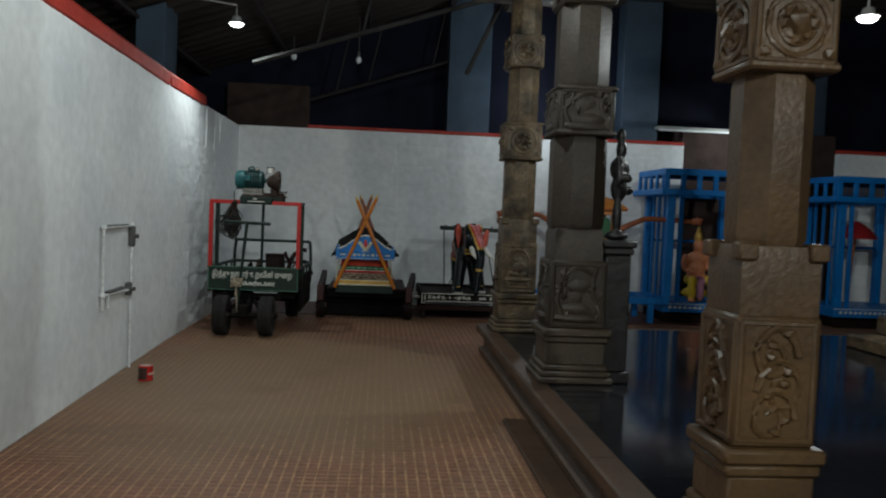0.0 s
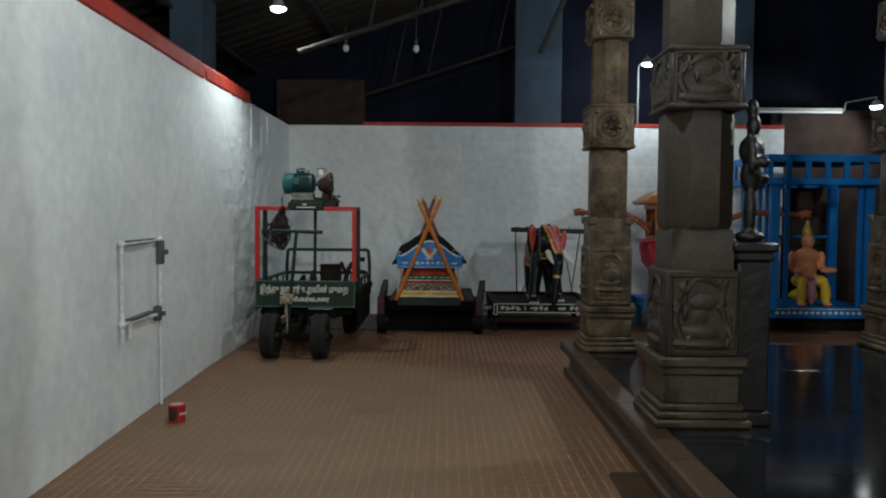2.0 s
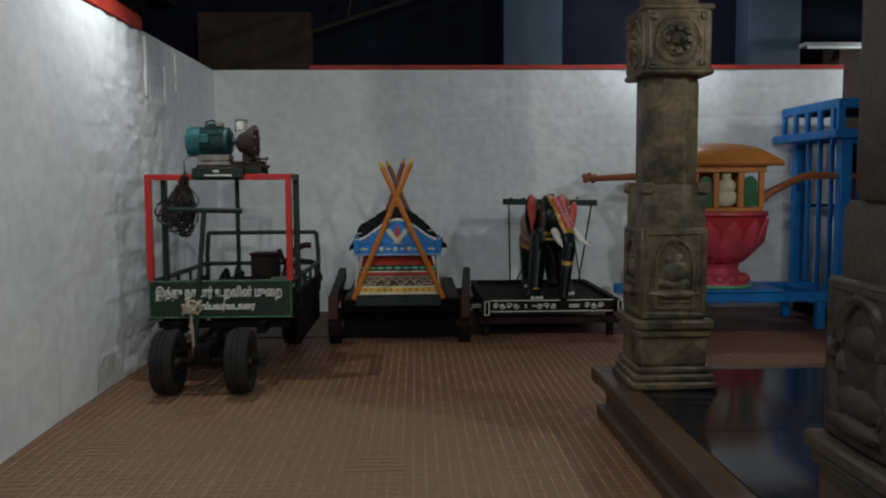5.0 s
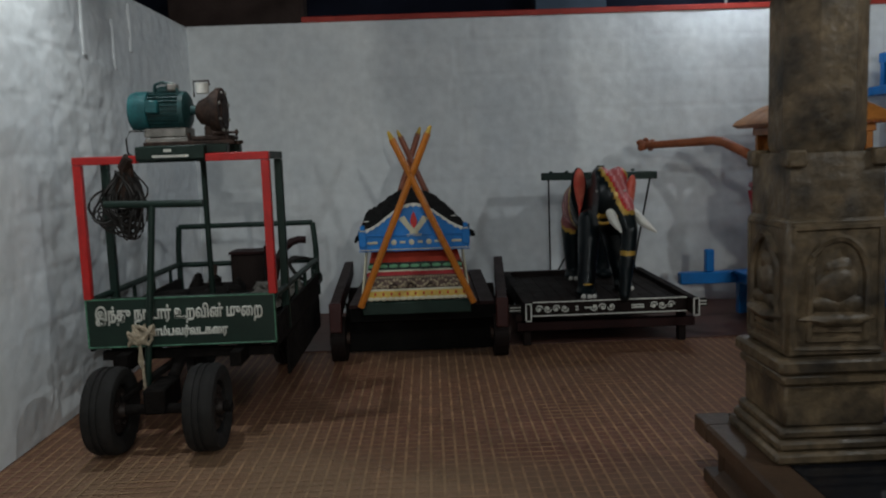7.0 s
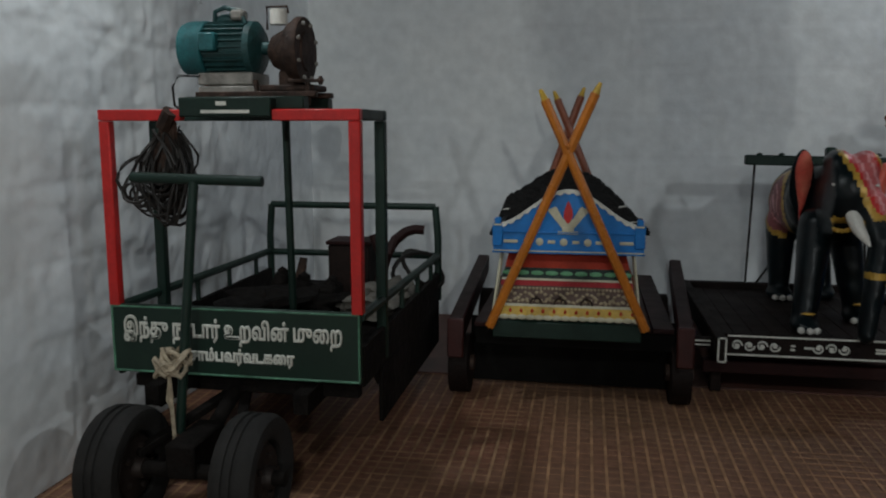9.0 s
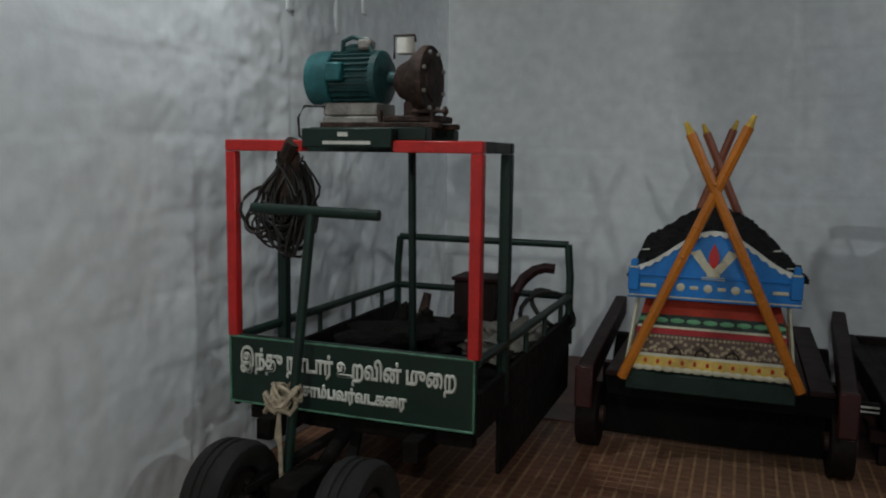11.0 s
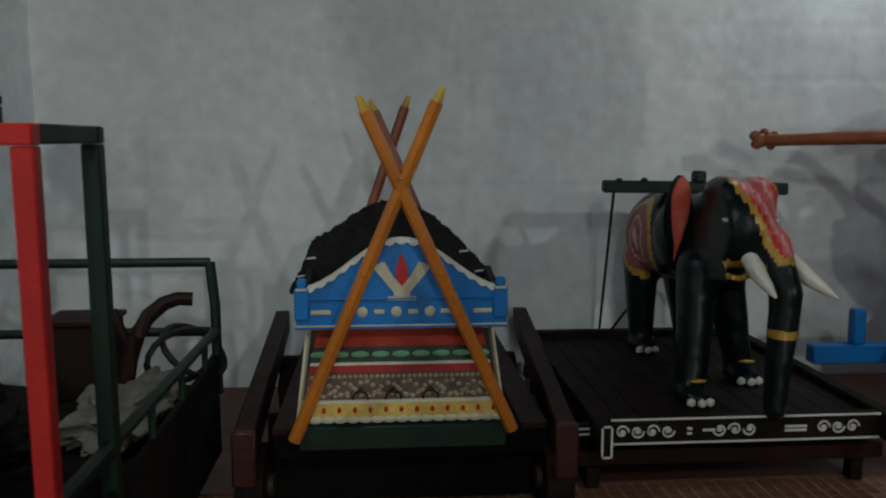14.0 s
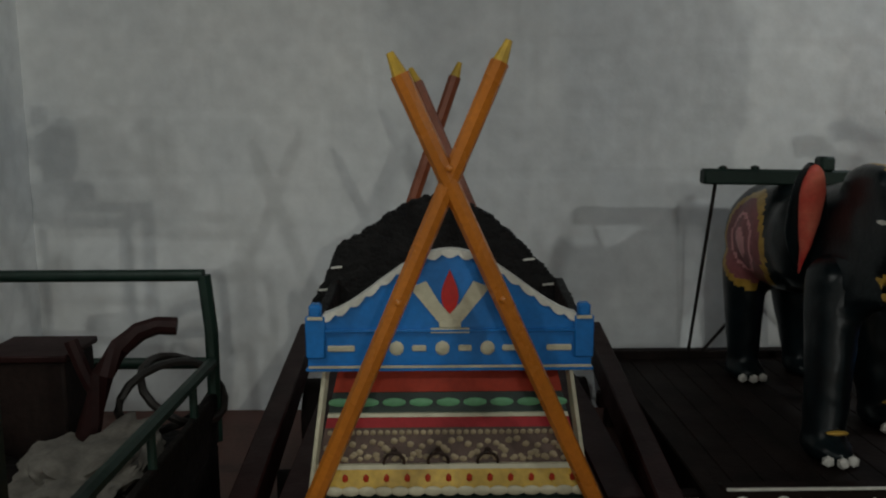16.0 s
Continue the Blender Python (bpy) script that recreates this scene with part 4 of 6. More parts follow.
# coil of cable on the rear post
coil = thing("cable_coil", (-0.5, 9.12, 1.1), "tangled coil of dark cable hung from the cart's front beam", "cable coil")
random.seed(9)
for i in range(44):
    bm = B()
    w, h = random.uniform(0.03, 0.085), random.uniform(0.10, 0.18)
    cx, cy, cz = -0.50 + random.uniform(-0.025, 0.025), 9.13 + random.uniform(-0.04, 0.04), 1.41 - h + random.uniform(-0.02, 0.02)
    ph = random.uniform(-0.4, 0.4)
    if i > 38:
        cx, cz, w, h = cx - 0.10, cz - 0.05, 0.06, 0.08
    pts = []
    for k in range(20):
        a = 2 * math.pi * k / 20
        sq = 1 - 0.55 * max(0, math.sin(a))
        pts.append((cx + w * sq * math.cos(a) + 0.01 * math.sin(3 * a + i), cy + 0.04 * math.sin(a + ph * 5), cz + h * math.sin(a) + ph * 0.03 * math.cos(a)))
    tube(bm, pts, random.choice((0.005, 0.006, 0.007)), 5, True)
    part("cable_loop", bm, CABLE, coil)
for i in range(6):
    bm = B()
    tube(bm, [(-0.50 + 0.008 * i, 9.11, 1.44), (-0.53 + 0.014 * i, 9.10, 1.35), (-0.55 + 0.02 * i, 9.11, 1.25)], 0.012, 5)
    part("string", bm, RUST, coil, "brown wrapping string")
for i in range(5):
    bm = B()
    cx, cz, r = -0.61 + 0.02 * i, 1.17 - 0.015 * i, 0.055 + 0.008 * (i % 3)
    tube(bm, [(cx + r * math.cos(a), 9.09 + 0.012 * i + 0.01 * math.sin(2 * a), cz + 0.85 * r * math.sin(a)) for a in (2 * math.pi * k / 16 for k in range(16))], 0.0045, 5, True)
    part("loose_loop", bm, CABLE, coil)
bm = B()
rod(bm, (-0.50, 9.10, 1.42), (-0.455, 9.08, 1.48), 0.03, n=8)
part("knot", bm, RUST, coil, "brown knot over the beam")


# things lying in the cart
def lump(name, c, r, mat, label, cat, seed, sub=3, amp=0.3, power=1.0):
    bm = B()
    bmesh.ops.create_icosphere(bm, subdivisions=sub, radius=1)
    o = Vector((seed * 3.1, seed * 1.7, 0))
    for v in bm.verts:
        v.co = Vector([math.copysign(abs(q) ** power, q) for q in v.co])
        k = 1 + amp * noise.noise(v.co * 1.6 + o) + amp * 0.5 * noise.noise(v.co * 4 + o)
        v.co = Vector((c[0] + r[0] * v.co.x * k, c[1] + r[1] * v.co.y * k, c[2] + r[2] * max(v.co.z, -0.7) * k))
    return solo(name, bm, mat, label, cat)


lump("rag", (-0.38, 10.05, 0.54), (0.26, 0.35, 0.09), JUNK, "dark greasy rag bundle lying in the cart", "rag", 1, 4, 0.6)
lump("sack", (0.05, 10.22, 0.545), (0.15, 0.26, 0.075), SACK, "crumpled dirty white sack in the cart", "sack", 2, 5, 0.42, 0.6)
t = thing("wooden_box", (-0.18, 10.52, 0.475), "small dark red wooden box in the cart", "box")
bm = B()
box(bm, -0.30, -0.07, 10.42, 10.62, 0.475, 0.79, 0.008)
part("body", bm, DARKWOOD, t)
bm = B()
box(bm, -0.31, -0.06, 10.41, 10.63, 0.79, 0.81, 0.004)
part("lid", bm, MAROON, t)
t = thing("engine_part", (-0.33, 10.15, 0.60), "greasy dark engine casting in the cart", "machine part")
bm = B()
for i, (x, y, r) in enumerate(((-0.47, 10.10, 0.05), (-0.34, 10.06, 0.06), (-0.22, 10.14, 0.045))):
    rod(bm, (x, y, 0.58), (x + 0.03, y + 0.01, 0.68 - 0.02 * i), r, r * 0.7, 10)
    ball(bm, (x + 0.03, y + 0.01, 0.69 - 0.02 * i), r * 0.6, sub=1)
box(bm, -0.48, -0.16, 10.05, 10.25, 0.55, 0.63, 0.02)
part("casting", bm, JUNK, t)
bm = B()
rod(bm, (-0.36, 10.12, 0.62), (-0.34, 10.15, 0.76), 0.03, 0.02)
part("stud", bm, RUST, t)
t = thing("hose", (0.16, 10.6, 0.6), "black rubber hose looped over the cart's rail", "hose")
bm = B()
for i in range(2):
    c = Vector((0.15 + 0.03 * i, 10.60 + 0.06 * i, 0.63))
    tube(bm, [c + Vector((0.10 * math.cos(a + i), 0.13 * math.cos(a), 0.10 * math.sin(a))) for a in (2 * math.pi * k / 18 for k in range(18))], 0.013, 7, True)
part("loop", bm, CABLE, t)
t = thing("curved_pipe", (0.03, 10.42, 0.475), "bent maroon pipe lying in the cart", "pipe")
bm = B()
tube(bm, [(-0.03, 10.36, 0.48), (0.0, 10.40, 0.62), (0.03, 10.43, 0.75), (0.07, 10.46, 0.82), (0.12, 10.48, 0.86), (0.17, 10.49, 0.875), (0.22, 10.50, 0.87)], [0.032, 0.032, 0.032, 0.03, 0.028, 0.026, 0.026], 9)
part("tube", bm, MAROON, t)
bm = B()
tube(bm, [(0.02, 10.42, 0.68), (-0.02, 10.43, 0.76), (-0.055, 10.44, 0.845)], 0.02, 8)
part("branch", bm, MAROON, t)


# ---------------------------------------------------------------- palanquin on its trolley
trolley = thing("trolley", (1.03, 10.95, 0), "dark maroon wooden trolley under the palanquin", "trolley")
for x in (0.435, 1.575):
    bm = B()
    sp = -0.07 if x < 1 else 0.12
    bar(bm, (x, 10.25, 0.39), (x + sp, 11.95, 0.455), 0.075, 0.12, bev=0.006)
    part("side_beam", bm, MAROON, trolley)
    bm = B()
    box(bm, x - 0.042, x + 0.042, 10.215, 10.245, 0.25, 0.455, 0.008)
    part("beam_end", bm, MAROONRED, trolley, "red-painted beam end")
    for y in (10.45, 11.7):
        bm = B()
        rod(bm, (x - 0.05, y, 0.16), (x + 0.05, y, 0.16), 0.16, n=24)
        wv = part("wheel", bm, DARKWOOD, trolley, "solid dark wooden wheel")
        bm = B()
        rod(bm, (x - 0.07, y, 0.16), (x + 0.07, y, 0.16), 0.045, n=12)
        part("hub", bm, RUST, wv)
for y in (10.42, 11.0, 11.75):
    bm = B()
    box(bm, 0.515, 1.545, y - 0.025, y + 0.025, 0.28, 0.384, 0.006)
    # front beam gets the shade colour instead of maroon
    part("cross_beam", bm, SHADEWOOD if y < 10.5 else MAROON, trolley)
for i in range(9):
    bm = B()
    box(bm, 0.515 + i * 0.114, 0.515 + i * 0.114 + 0.108, 10.36, 11.9, 0.385, 0.41, 0.003)
    part("plank", bm, MAROON, trolley)

# added board whose near-black colour stands for the shade under the trolley
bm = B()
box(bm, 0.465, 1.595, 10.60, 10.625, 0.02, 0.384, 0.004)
part("shade_board", bm, SHADEWOOD, trolley, "near-black board for the shade below the trolley")
palki = thing("palanquin", (1.0, 10.75, 0.41), "painted wooden palanquin with blue crest and crossed poles", "palanquin")
XL, XR, FY = 0.62, 1.39, 10.33
bm = B()
box(bm, XL - 0.01, XR + 0.01, FY - 0.035, 11.5, 0.411, 0.432, 0.006)
part("base_plank", bm, GREEN, palki, "dark green base plank")
bm = B()
box(bm, XL + 0.01, XR - 0.01, FY - 0.055, FY - 0.036, 0.345, 0.432, 0.005)
part("front_lip", bm, GREEN, palki, "dark green lip board")


def rake(z):
    """The front face leans back as it rises; the half width shrinks too."""
    return FY - 0.03 + (z - 0.44) * 0.42, 0.375 - (z - 0.44) * 0.22


def strip(name, z0, z1, mat, proud=0.0, label="", parent=None):
    bm = B()
    (y0, w0), (y1, w1) = rake(z0), rake(z1)
    a = [(1.0 - w0, y0 - proud, z0), (1.0 + w0, y0 - proud, z0), (1.0 + w1, y1 - proud, z1), (1.0 - w1, y1 - proud, z1)]
    b = [(x, y + 0.04 + proud, z) for x, y, z in a]
    va, vb = [bm.verts.new(p) for p in a], [bm.verts.new(p) for p in b]
    fs = [bm.faces.new(va), bm.faces.new(vb[::-1])] + [bm.faces.new((va[i], vb[i], vb[(i + 1) % 4], va[(i + 1) % 4])) for i in range(4)]
    bmesh.ops.recalc_face_normals(bm, faces=fs)
    return part(name, bm, mat, parent or palki, label)


yband = strip("fringe_band", 0.455, 0.505, TIPY, 0.012, "yellow band with a scalloped white fringe")
strip("line", 0.505, 0.516, CREAM, 0.014, "cream line")
bead = strip("bead_band", 0.516, 0.605, BROWNSTRIP, 0.004, "brown band with painted beige beads")
strip("red_band", 0.605, 0.632, DARKRED, 0.008, "crimson band")
strip("line", 0.632, 0.641, CREAM, 0.012, "pale line")
leafband = strip("leaf_band", 0.641, 0.692, GREEN, 0.004, "dark band with mint green leaves")
strip("red_band", 0.692, 0.79, ORANGE_RED, 0.0, "vermilion band")


def on_front(bm, u, z, ru, rz, d=0.006, proud=0.012, sub=1):
    y, w = rake(z)
    ball(bm, (1.0 + u * w, y - proud, z), ru, d, rz, sub)


bm = B()
for i in range(17):
    on_front(bm, -0.95 + i * 0.119, 0.453, 0.026, 0.014, 0.006, 0.016, 2)
part("scallop", bm, CREAM, yband, "white scalloped fringe")
for i in range(13):
    bm = B()
    on_front(bm, -0.92 + i * 0.153, 0.482, 0.009, 0.015, 0.004, 0.013)
    part("fringe_mark", bm, ORANGE_RED, yband, "orange mark")
bm = B()
random.seed(12)
for i in range(34):
    on_front(bm, -0.95 + i * 0.0575, 0.592, 0.0092, 0.0085, 0.004, 0.006)
for i in range(30):
    u = -0.95 + i * 0.065
    v = 0.022 * math.sin(i * 0.9)
    on_front(bm, u, 0.554 + v, 0.0115, 0.010, 0.004, 0.007)
    on_front(bm, u + 0.027, 0.548 - v, 0.0105, 0.009, 0.004, 0.007)
    on_front(bm, u + 0.013, 0.528 + 0.006 * (i % 2), 0.009, 0.0075, 0.004, 0.007)
tagged(part("beading", bm, BEADS, bead), "painted beige beads", kind="stuff")
for u in (-0.42, -0.08, 0.30):
    bm = B()
    y, w = rake(0.535)
    tube(bm, [(1.0 + u * w + 0.028 * math.cos(a), y - 0.018 - 0.006 * math.sin(a), 0.522 + 0.028 * math.sin(a)) for a in (2 * math.pi * k / 14 for k in range(14))], 0.0045, 6, True)
    ball(bm, (1.0 + u * w, y - 0.012, 0.552), 0.010, 0.010, 0.010, 1)
    part("ring_pull", bm, RUST, palki, "dark iron ring pull")
bm = B()
for i in range(9):
    on_front(bm, -0.92 + i * 0.23, 0.667, 0.034, 0.013, 0.005, 0.006, 2)
part("leaves", bm, LEAFGREEN, leafband, "mint green painted leaves")
# side cheeks behind the front bands, and the seat box
for s in (-1, 1):
    bm = B()
    x = 1.0 + s * 0.37
    bar(bm, (x, FY - 0.035, 0.445), (1.0 + s * 0.335, FY + 0.10, 0.79), 0.012, 0.03, bev=0.002)
    part("cheek", bm, CREAM, palki, "pale painted side edge")
bm = B()
box(bm, 0.70, 1.30, FY + 0.16, 11.25, 0.445, 0.76, 0.006)
part("seat_box", bm, ORANGE_RED, palki)
# blue crest
N = 28
outline = []
for i in range(N + 1):
    u = -1 + 2 * i / N
    k = abs(u)
    z = 0.925 if k > 0.93 else 0.925 + 0.175 * (0.5 + 0.5 * math.cos(math.pi * min(1, k / 0.93))) ** 0.85
    outline.append((1.004 + u * 0.378, z))
bm = B()
sheet(bm, [(0.626, 0.781), *outline[0:1], *outline[1:], (1.382, 0.781)], FY - 0.005, FY + 0.03)
crest = part("crest", bm, BLUE, palki, "bright blue crest board with white tilak")
bm = B()
for u0 in (0.626, 1.338):
    box(bm, u0 - 0.004, u0 + 0.048, FY - 0.016, FY - 0.004, 0.815, 0.93, 0.004)
    box(bm, u0 + 0.006, u0 + 0.038, FY - 0.018, FY + 0.02, 0.925, 0.962, 0.006)
box(bm, 0.626, 1.382, FY - 0.014, FY - 0.005, 0.885, 0.893, 0.002)
box(bm, 0.622, 1.386, FY - 0.02, FY - 0.004, 0.781, 0.790, 0.002)
part("moulding", bm, BLUE, crest)
bm = B()
edge = [outline[0]] + [((1 - f) * xa + f * xb, (1 - f) * za + f * zb) for (xa, za), (xb, zb) in zip(outline, outline[1:]) for f in (0.0, 0.2, 0.4, 0.6, 0.8)] + [outline[-1]]
rows = []
for k, (x, z) in enumerate(edge):
    if abs(x - 1.004) > 0.34:
        continue
    w = 0.005 + 0.011 * abs(math.sin(k * 0.42))
    rows.append([bm.verts.new((x, y, zz)) for y, zz in ((FY - 0.011, z - w), (FY - 0.011, z + 0.007), (FY + 0.03, z + 0.007))])
for p, q in zip(rows, rows[1:]):
    for j in range(2):
        bm.faces.new((p[j], q[j], q[j + 1], p[j + 1]))
bmesh.ops.recalc_face_normals(bm, faces=bm.faces)
part("scalloped_edge", bm, WHITEPAINT, crest, "white scalloped crest edge")
bm = B()
box(bm, 0.63, 1.38, FY - 0.023, FY - 0.019, 0.791, 0.797, 0)
for x, w in ((0.715, 0.036), (0.922, 0.019), (1.044, 0.018), (1.165, 0.022), (1.295, 0.034)):
    box(bm, x - w, x + w, FY - 0.010, FY - 0.004, 0.832, 0.849, 0.003)
for x in (0.862, 0.984, 1.104):
    ball(bm, (x, FY - 0.006, 0.840), 0.020, 0.006, 0.020, 2)
for s in (-1, 1):
    box(bm, 1.004 + s * 0.355 - 0.02, 1.004 + s * 0.355 + 0.02, FY - 0.022, FY - 0.015, 0.922, 0.930, 0)
part("dash_border", bm, CREAM, crest, "cream dashes and dots")
bm = B()
for s in (-1, 1):
    sheet(bm, [(1.004 + s * 0.022, 0.902), (1.004 + s * 0.105, 1.005), (1.004 + s * 0.062, 1.022), (1.004 + s * 0.028, 0.965), (1.004, 0.935), (1.004, 0.902)], FY - 0.012, FY - 0.004)
box(bm, 0.952, 1.056, FY - 0.013, FY - 0.004, 0.882, 0.896, 0.002)
box(bm, 0.975, 1.033, FY - 0.0145, FY - 0.004, 0.897, 0.92, 0.002)
part("tilak", bm, CREAM, crest, "cream U-shaped tilak mark")
bm = B()
sheet(bm, [(1.004 + 0.023 * math.sin(math.pi * k / 8), 0.935 + 0.118 * k / 8 * (0.6 + 0.4 * k / 8)) for k in range(9)] + [(1.004 - 0.023 * math.sin(math.pi * k / 8), 0.935 + 0.118 * k / 8 * (0.6 + 0.4 * k / 8)) for k in range(7, 0, -1)], FY - 0.015, FY - 0.004)
part("flame", bm, REDPAINT, crest, "red flame mark")
# black back rest
bm = B()
BYY = 11.05
out = []
REST = [(0.53, 0.78), (0.583, 0.87), (0.635, 1.0), (0.70, 1.03), (0.843, 1.13), (0.913, 1.16), (0.993, 1.175), (1.133, 1.12), (1.253, 1.02), (1.373, 0.89), (1.465, 0.79)]
for (xa, za), (xb, zb) in zip(REST, REST[1:]):
    for q in range(4):
        f = q / 4
        out.append((xa + (xb - xa) * f, za + (zb - za) * f + (0.008 if q % 2 else 0)))
out.append(REST[-1])
sheet(bm, out, BYY, BYY + 0.05)
random.seed(3)
for (xa, za), (xb, zb) in zip(out[:-1], out[1:]):
    k = max(2, int(math.hypot(xb - xa, zb - za) / 0.014))
    for q in range(k):
        f = q / k
        ball(bm, (xa + (xb - xa) * f, BYY + 0.02, za + (zb - za) * f), 0.013 + 0.006 * random.random(), 0.02, 0.012 + 0.006 * random.random(), 1)
rest_ob = part("back_rest", bm, HAIR, palki, "black back rest with a ragged edge")
for x, z in ((0.62, 0.93), (0.575, 0.85), (1.30, 0.955), (1.37, 0.865)):
    bm = B()
    bar(bm, (x - 0.02, BYY - 0.004, z), (x + 0.02, BYY - 0.004, z + 0.004), 0.006, 0.007, bev=0)
    part("stitch", bm, WHITEPAINT, rest_ob, "white stitch")
for s in (-1, 1):
    bm = B()
    bar(bm, (1.0 + s * 0.36, FY + 0.04, 0.84), (1.012 + s * 0.395, BYY, 0.84), 0.03, 0.10, bev=0.004)
    part("arm_rest", bm, HAIR, palki, "black arm rest")
# crossed poles in front and behind
for foot, top, mat in (((0.628, 10.17, 0.425), (1.122, 10.205, 1.575), POLE), ((1.398, 10.255, 0.415), (0.884, 10.175, 1.545), POLE),
                       ((0.635, 11.15, 0.425), (1.045, 11.25, 1.60), POLE_FAR), ((1.40, 11.15, 0.425), (0.905, 11.22, 1.58), POLE_FAR)):
    foot, top = Vector(foot), Vector(top)
    bm = B()
    rod(bm, foot, top, 0.0235, 0.0235, 8)
    pl = part("pole", bm, mat, palki, "varnished brown carrying pole")
    d = (top - foot).normalized()
    bm = B()
    rod(bm, top, top + d * 0.055, 0.019, 0.009, 8)
    part("tip", bm, TIPY, pl, "yellow pole tip")
for x, y in ((0.628, 10.17), (1.398, 10.255)):
    bm = B()
    rod(bm, (x, y, 0.43), (x + (1.0 - x) * 0.05, FY - 0.02, 0.445), 0.014, n=8)
    part("pole_peg", bm, POLE, palki)
for u, z in ((-0.132, 1.0), (0.131, 1.0), (-0.003, 1.325)):
    bm = B()
    ball(bm, (1.004 + u * 0.98, (10.16 if u < 0 else 10.19) if z < 1.2 else 10.155, z), 0.010, 0.008, 0.010, 1)
    part("bolt", bm, POLE, palki)


palki.location += Vector((-0.013, 0.02, 0.004))


# ---------------------------------------------------------------- elephant on its platform
plat = thing("elephant_platform", (2.35, 11.0, 0), "dark wooden carrying platform with a white painted scroll border", "platform")
PL, PR, PF, PB, PT = 1.745, 3.0, 10.53, 12.04, 0.36
for i in range(12):
    bm = B()
    box(bm, PL + 0.04 + i * 0.1, PL + 0.04 + i * 0.1 + 0.097, PF + 0.03, PB - 0.03, PT - 0.065, PT - 0.04, 0.002)
    part("plank", bm, DARKWOOD, plat)
for nm, c in (("side_beam", (PL, PL + 0.06, PF - 0.10, PB)), ("side_beam", (PR - 0.06, PR, PF - 0.10, PB)), ("back_beam", (PL + 0.06, PR - 0.06, PB - 0.06, PB)), ("front_beam", (PL + 0.062, PR - 0.062, PF - 0.012, PF + 0.03))):
    bm = B()
    box(bm, *c, PT - 0.115, PT, 0.006)
    p = part(nm, bm, DARKWOOD, plat)
front = p
for x in (PL + 0.05, PR - 0.05):
    for y in (PF + 0.17, PB - 0.1):
        bm = B()
        box(bm, x - 0.03, x + 0.03, y - 0.03, y + 0.03, 0, PT - 0.115, 0.006)
        part("leg", bm, DARKWOOD, plat)
for y in (PF + 0.12, PB - 0.15):
    bm = B()
    box(bm, PL - 0.03, PR + 0.03, y - 0.03, y + 0.03, 0.12, 0.19, 0.006)
    part("stretcher", bm, MAROON, plat)
# white scroll painting
FYP = PF - 0.015
bm = B()
for z in (PT - 0.006, PT - 0.105):
    box(bm, PL + 0.075, PR - 0.065, FYP - 0.002, FYP + 0.003, z - 0.004, z + 0.004, 0)
for x0, n, s0 in ((PL + 0.12, 4, 1), (PL + 0.52, 3, -1), (PL + 0.95, 3, 1)):
    for i in range(n):
        s = s0 if i % 2 == 0 else -s0
        cx = x0 + i * 0.062
        pts = []
        for k in range(15):
            a = k * 0.5
            r = 0.028 * (1 - k / 20)
            pts.append((cx + r * math.cos(a) * s0, FYP, PT - 0.056 + s * r * math.sin(a)))
        tube(bm, pts, 0.0048, 5)
        ball(bm, (cx, FYP, PT - 0.056), 0.011, 0.004, 0.011, 1)
for x0, x1, zz in ((PL + 0.385, PL + 0.405, (0.048, 0.068)), (PL + 0.79, PL + 0.88, (0.05, 0.066)), (PL + 0.45, PL + 0.50, (0.056,))):
    for dz in zz:
        box(bm, x0, x1, FYP - 0.002, FYP + 0.003, PT - dz - 0.005, PT - dz + 0.005, 0)
part("scroll_painting", bm, WHITEPAINT, front, "white painted scrolls")
for x in (PL + 0.012, PR - 0.045):
    bm = B()
    for a, b, c, d in ((0, 0.045, -0.128, -0.120), (0, 0.045, -0.004, 0.004), (0, 0.008, -0.128, 0.004), (0.037, 0.045, -0.128, 0.004)):
        box(bm, x + a, x + b, PF - 0.106, PF - 0.101, PT + c, PT + d, 0)
    part("end_painting", bm, WHITEPAINT, plat, "white painted rectangle on the beam end")
for x0, x1 in ((PL - 0.09, PL - 0.01), (PR + 0.005, PR + 0.08)):
    bm = B()
    for dz in (0.04, 0.062):
        box(bm, x0, x1, PF - 0.012, PF - 0.008, PT - dz - 0.004, PT - dz + 0.004, 0)
    part("handle_lines", bm, WHITEPAINT, plat, "two white painted lines")
for x0, x1 in ((PL - 0.10, PL), (PR, PR + 0.09)):
    bm = B()
    box(bm, x0, x1, PF - 0.008, PF + 0.04, PT - 0.08, PT - 0.025, 0.004)
    part("handle", bm, DARKWOOD, plat)


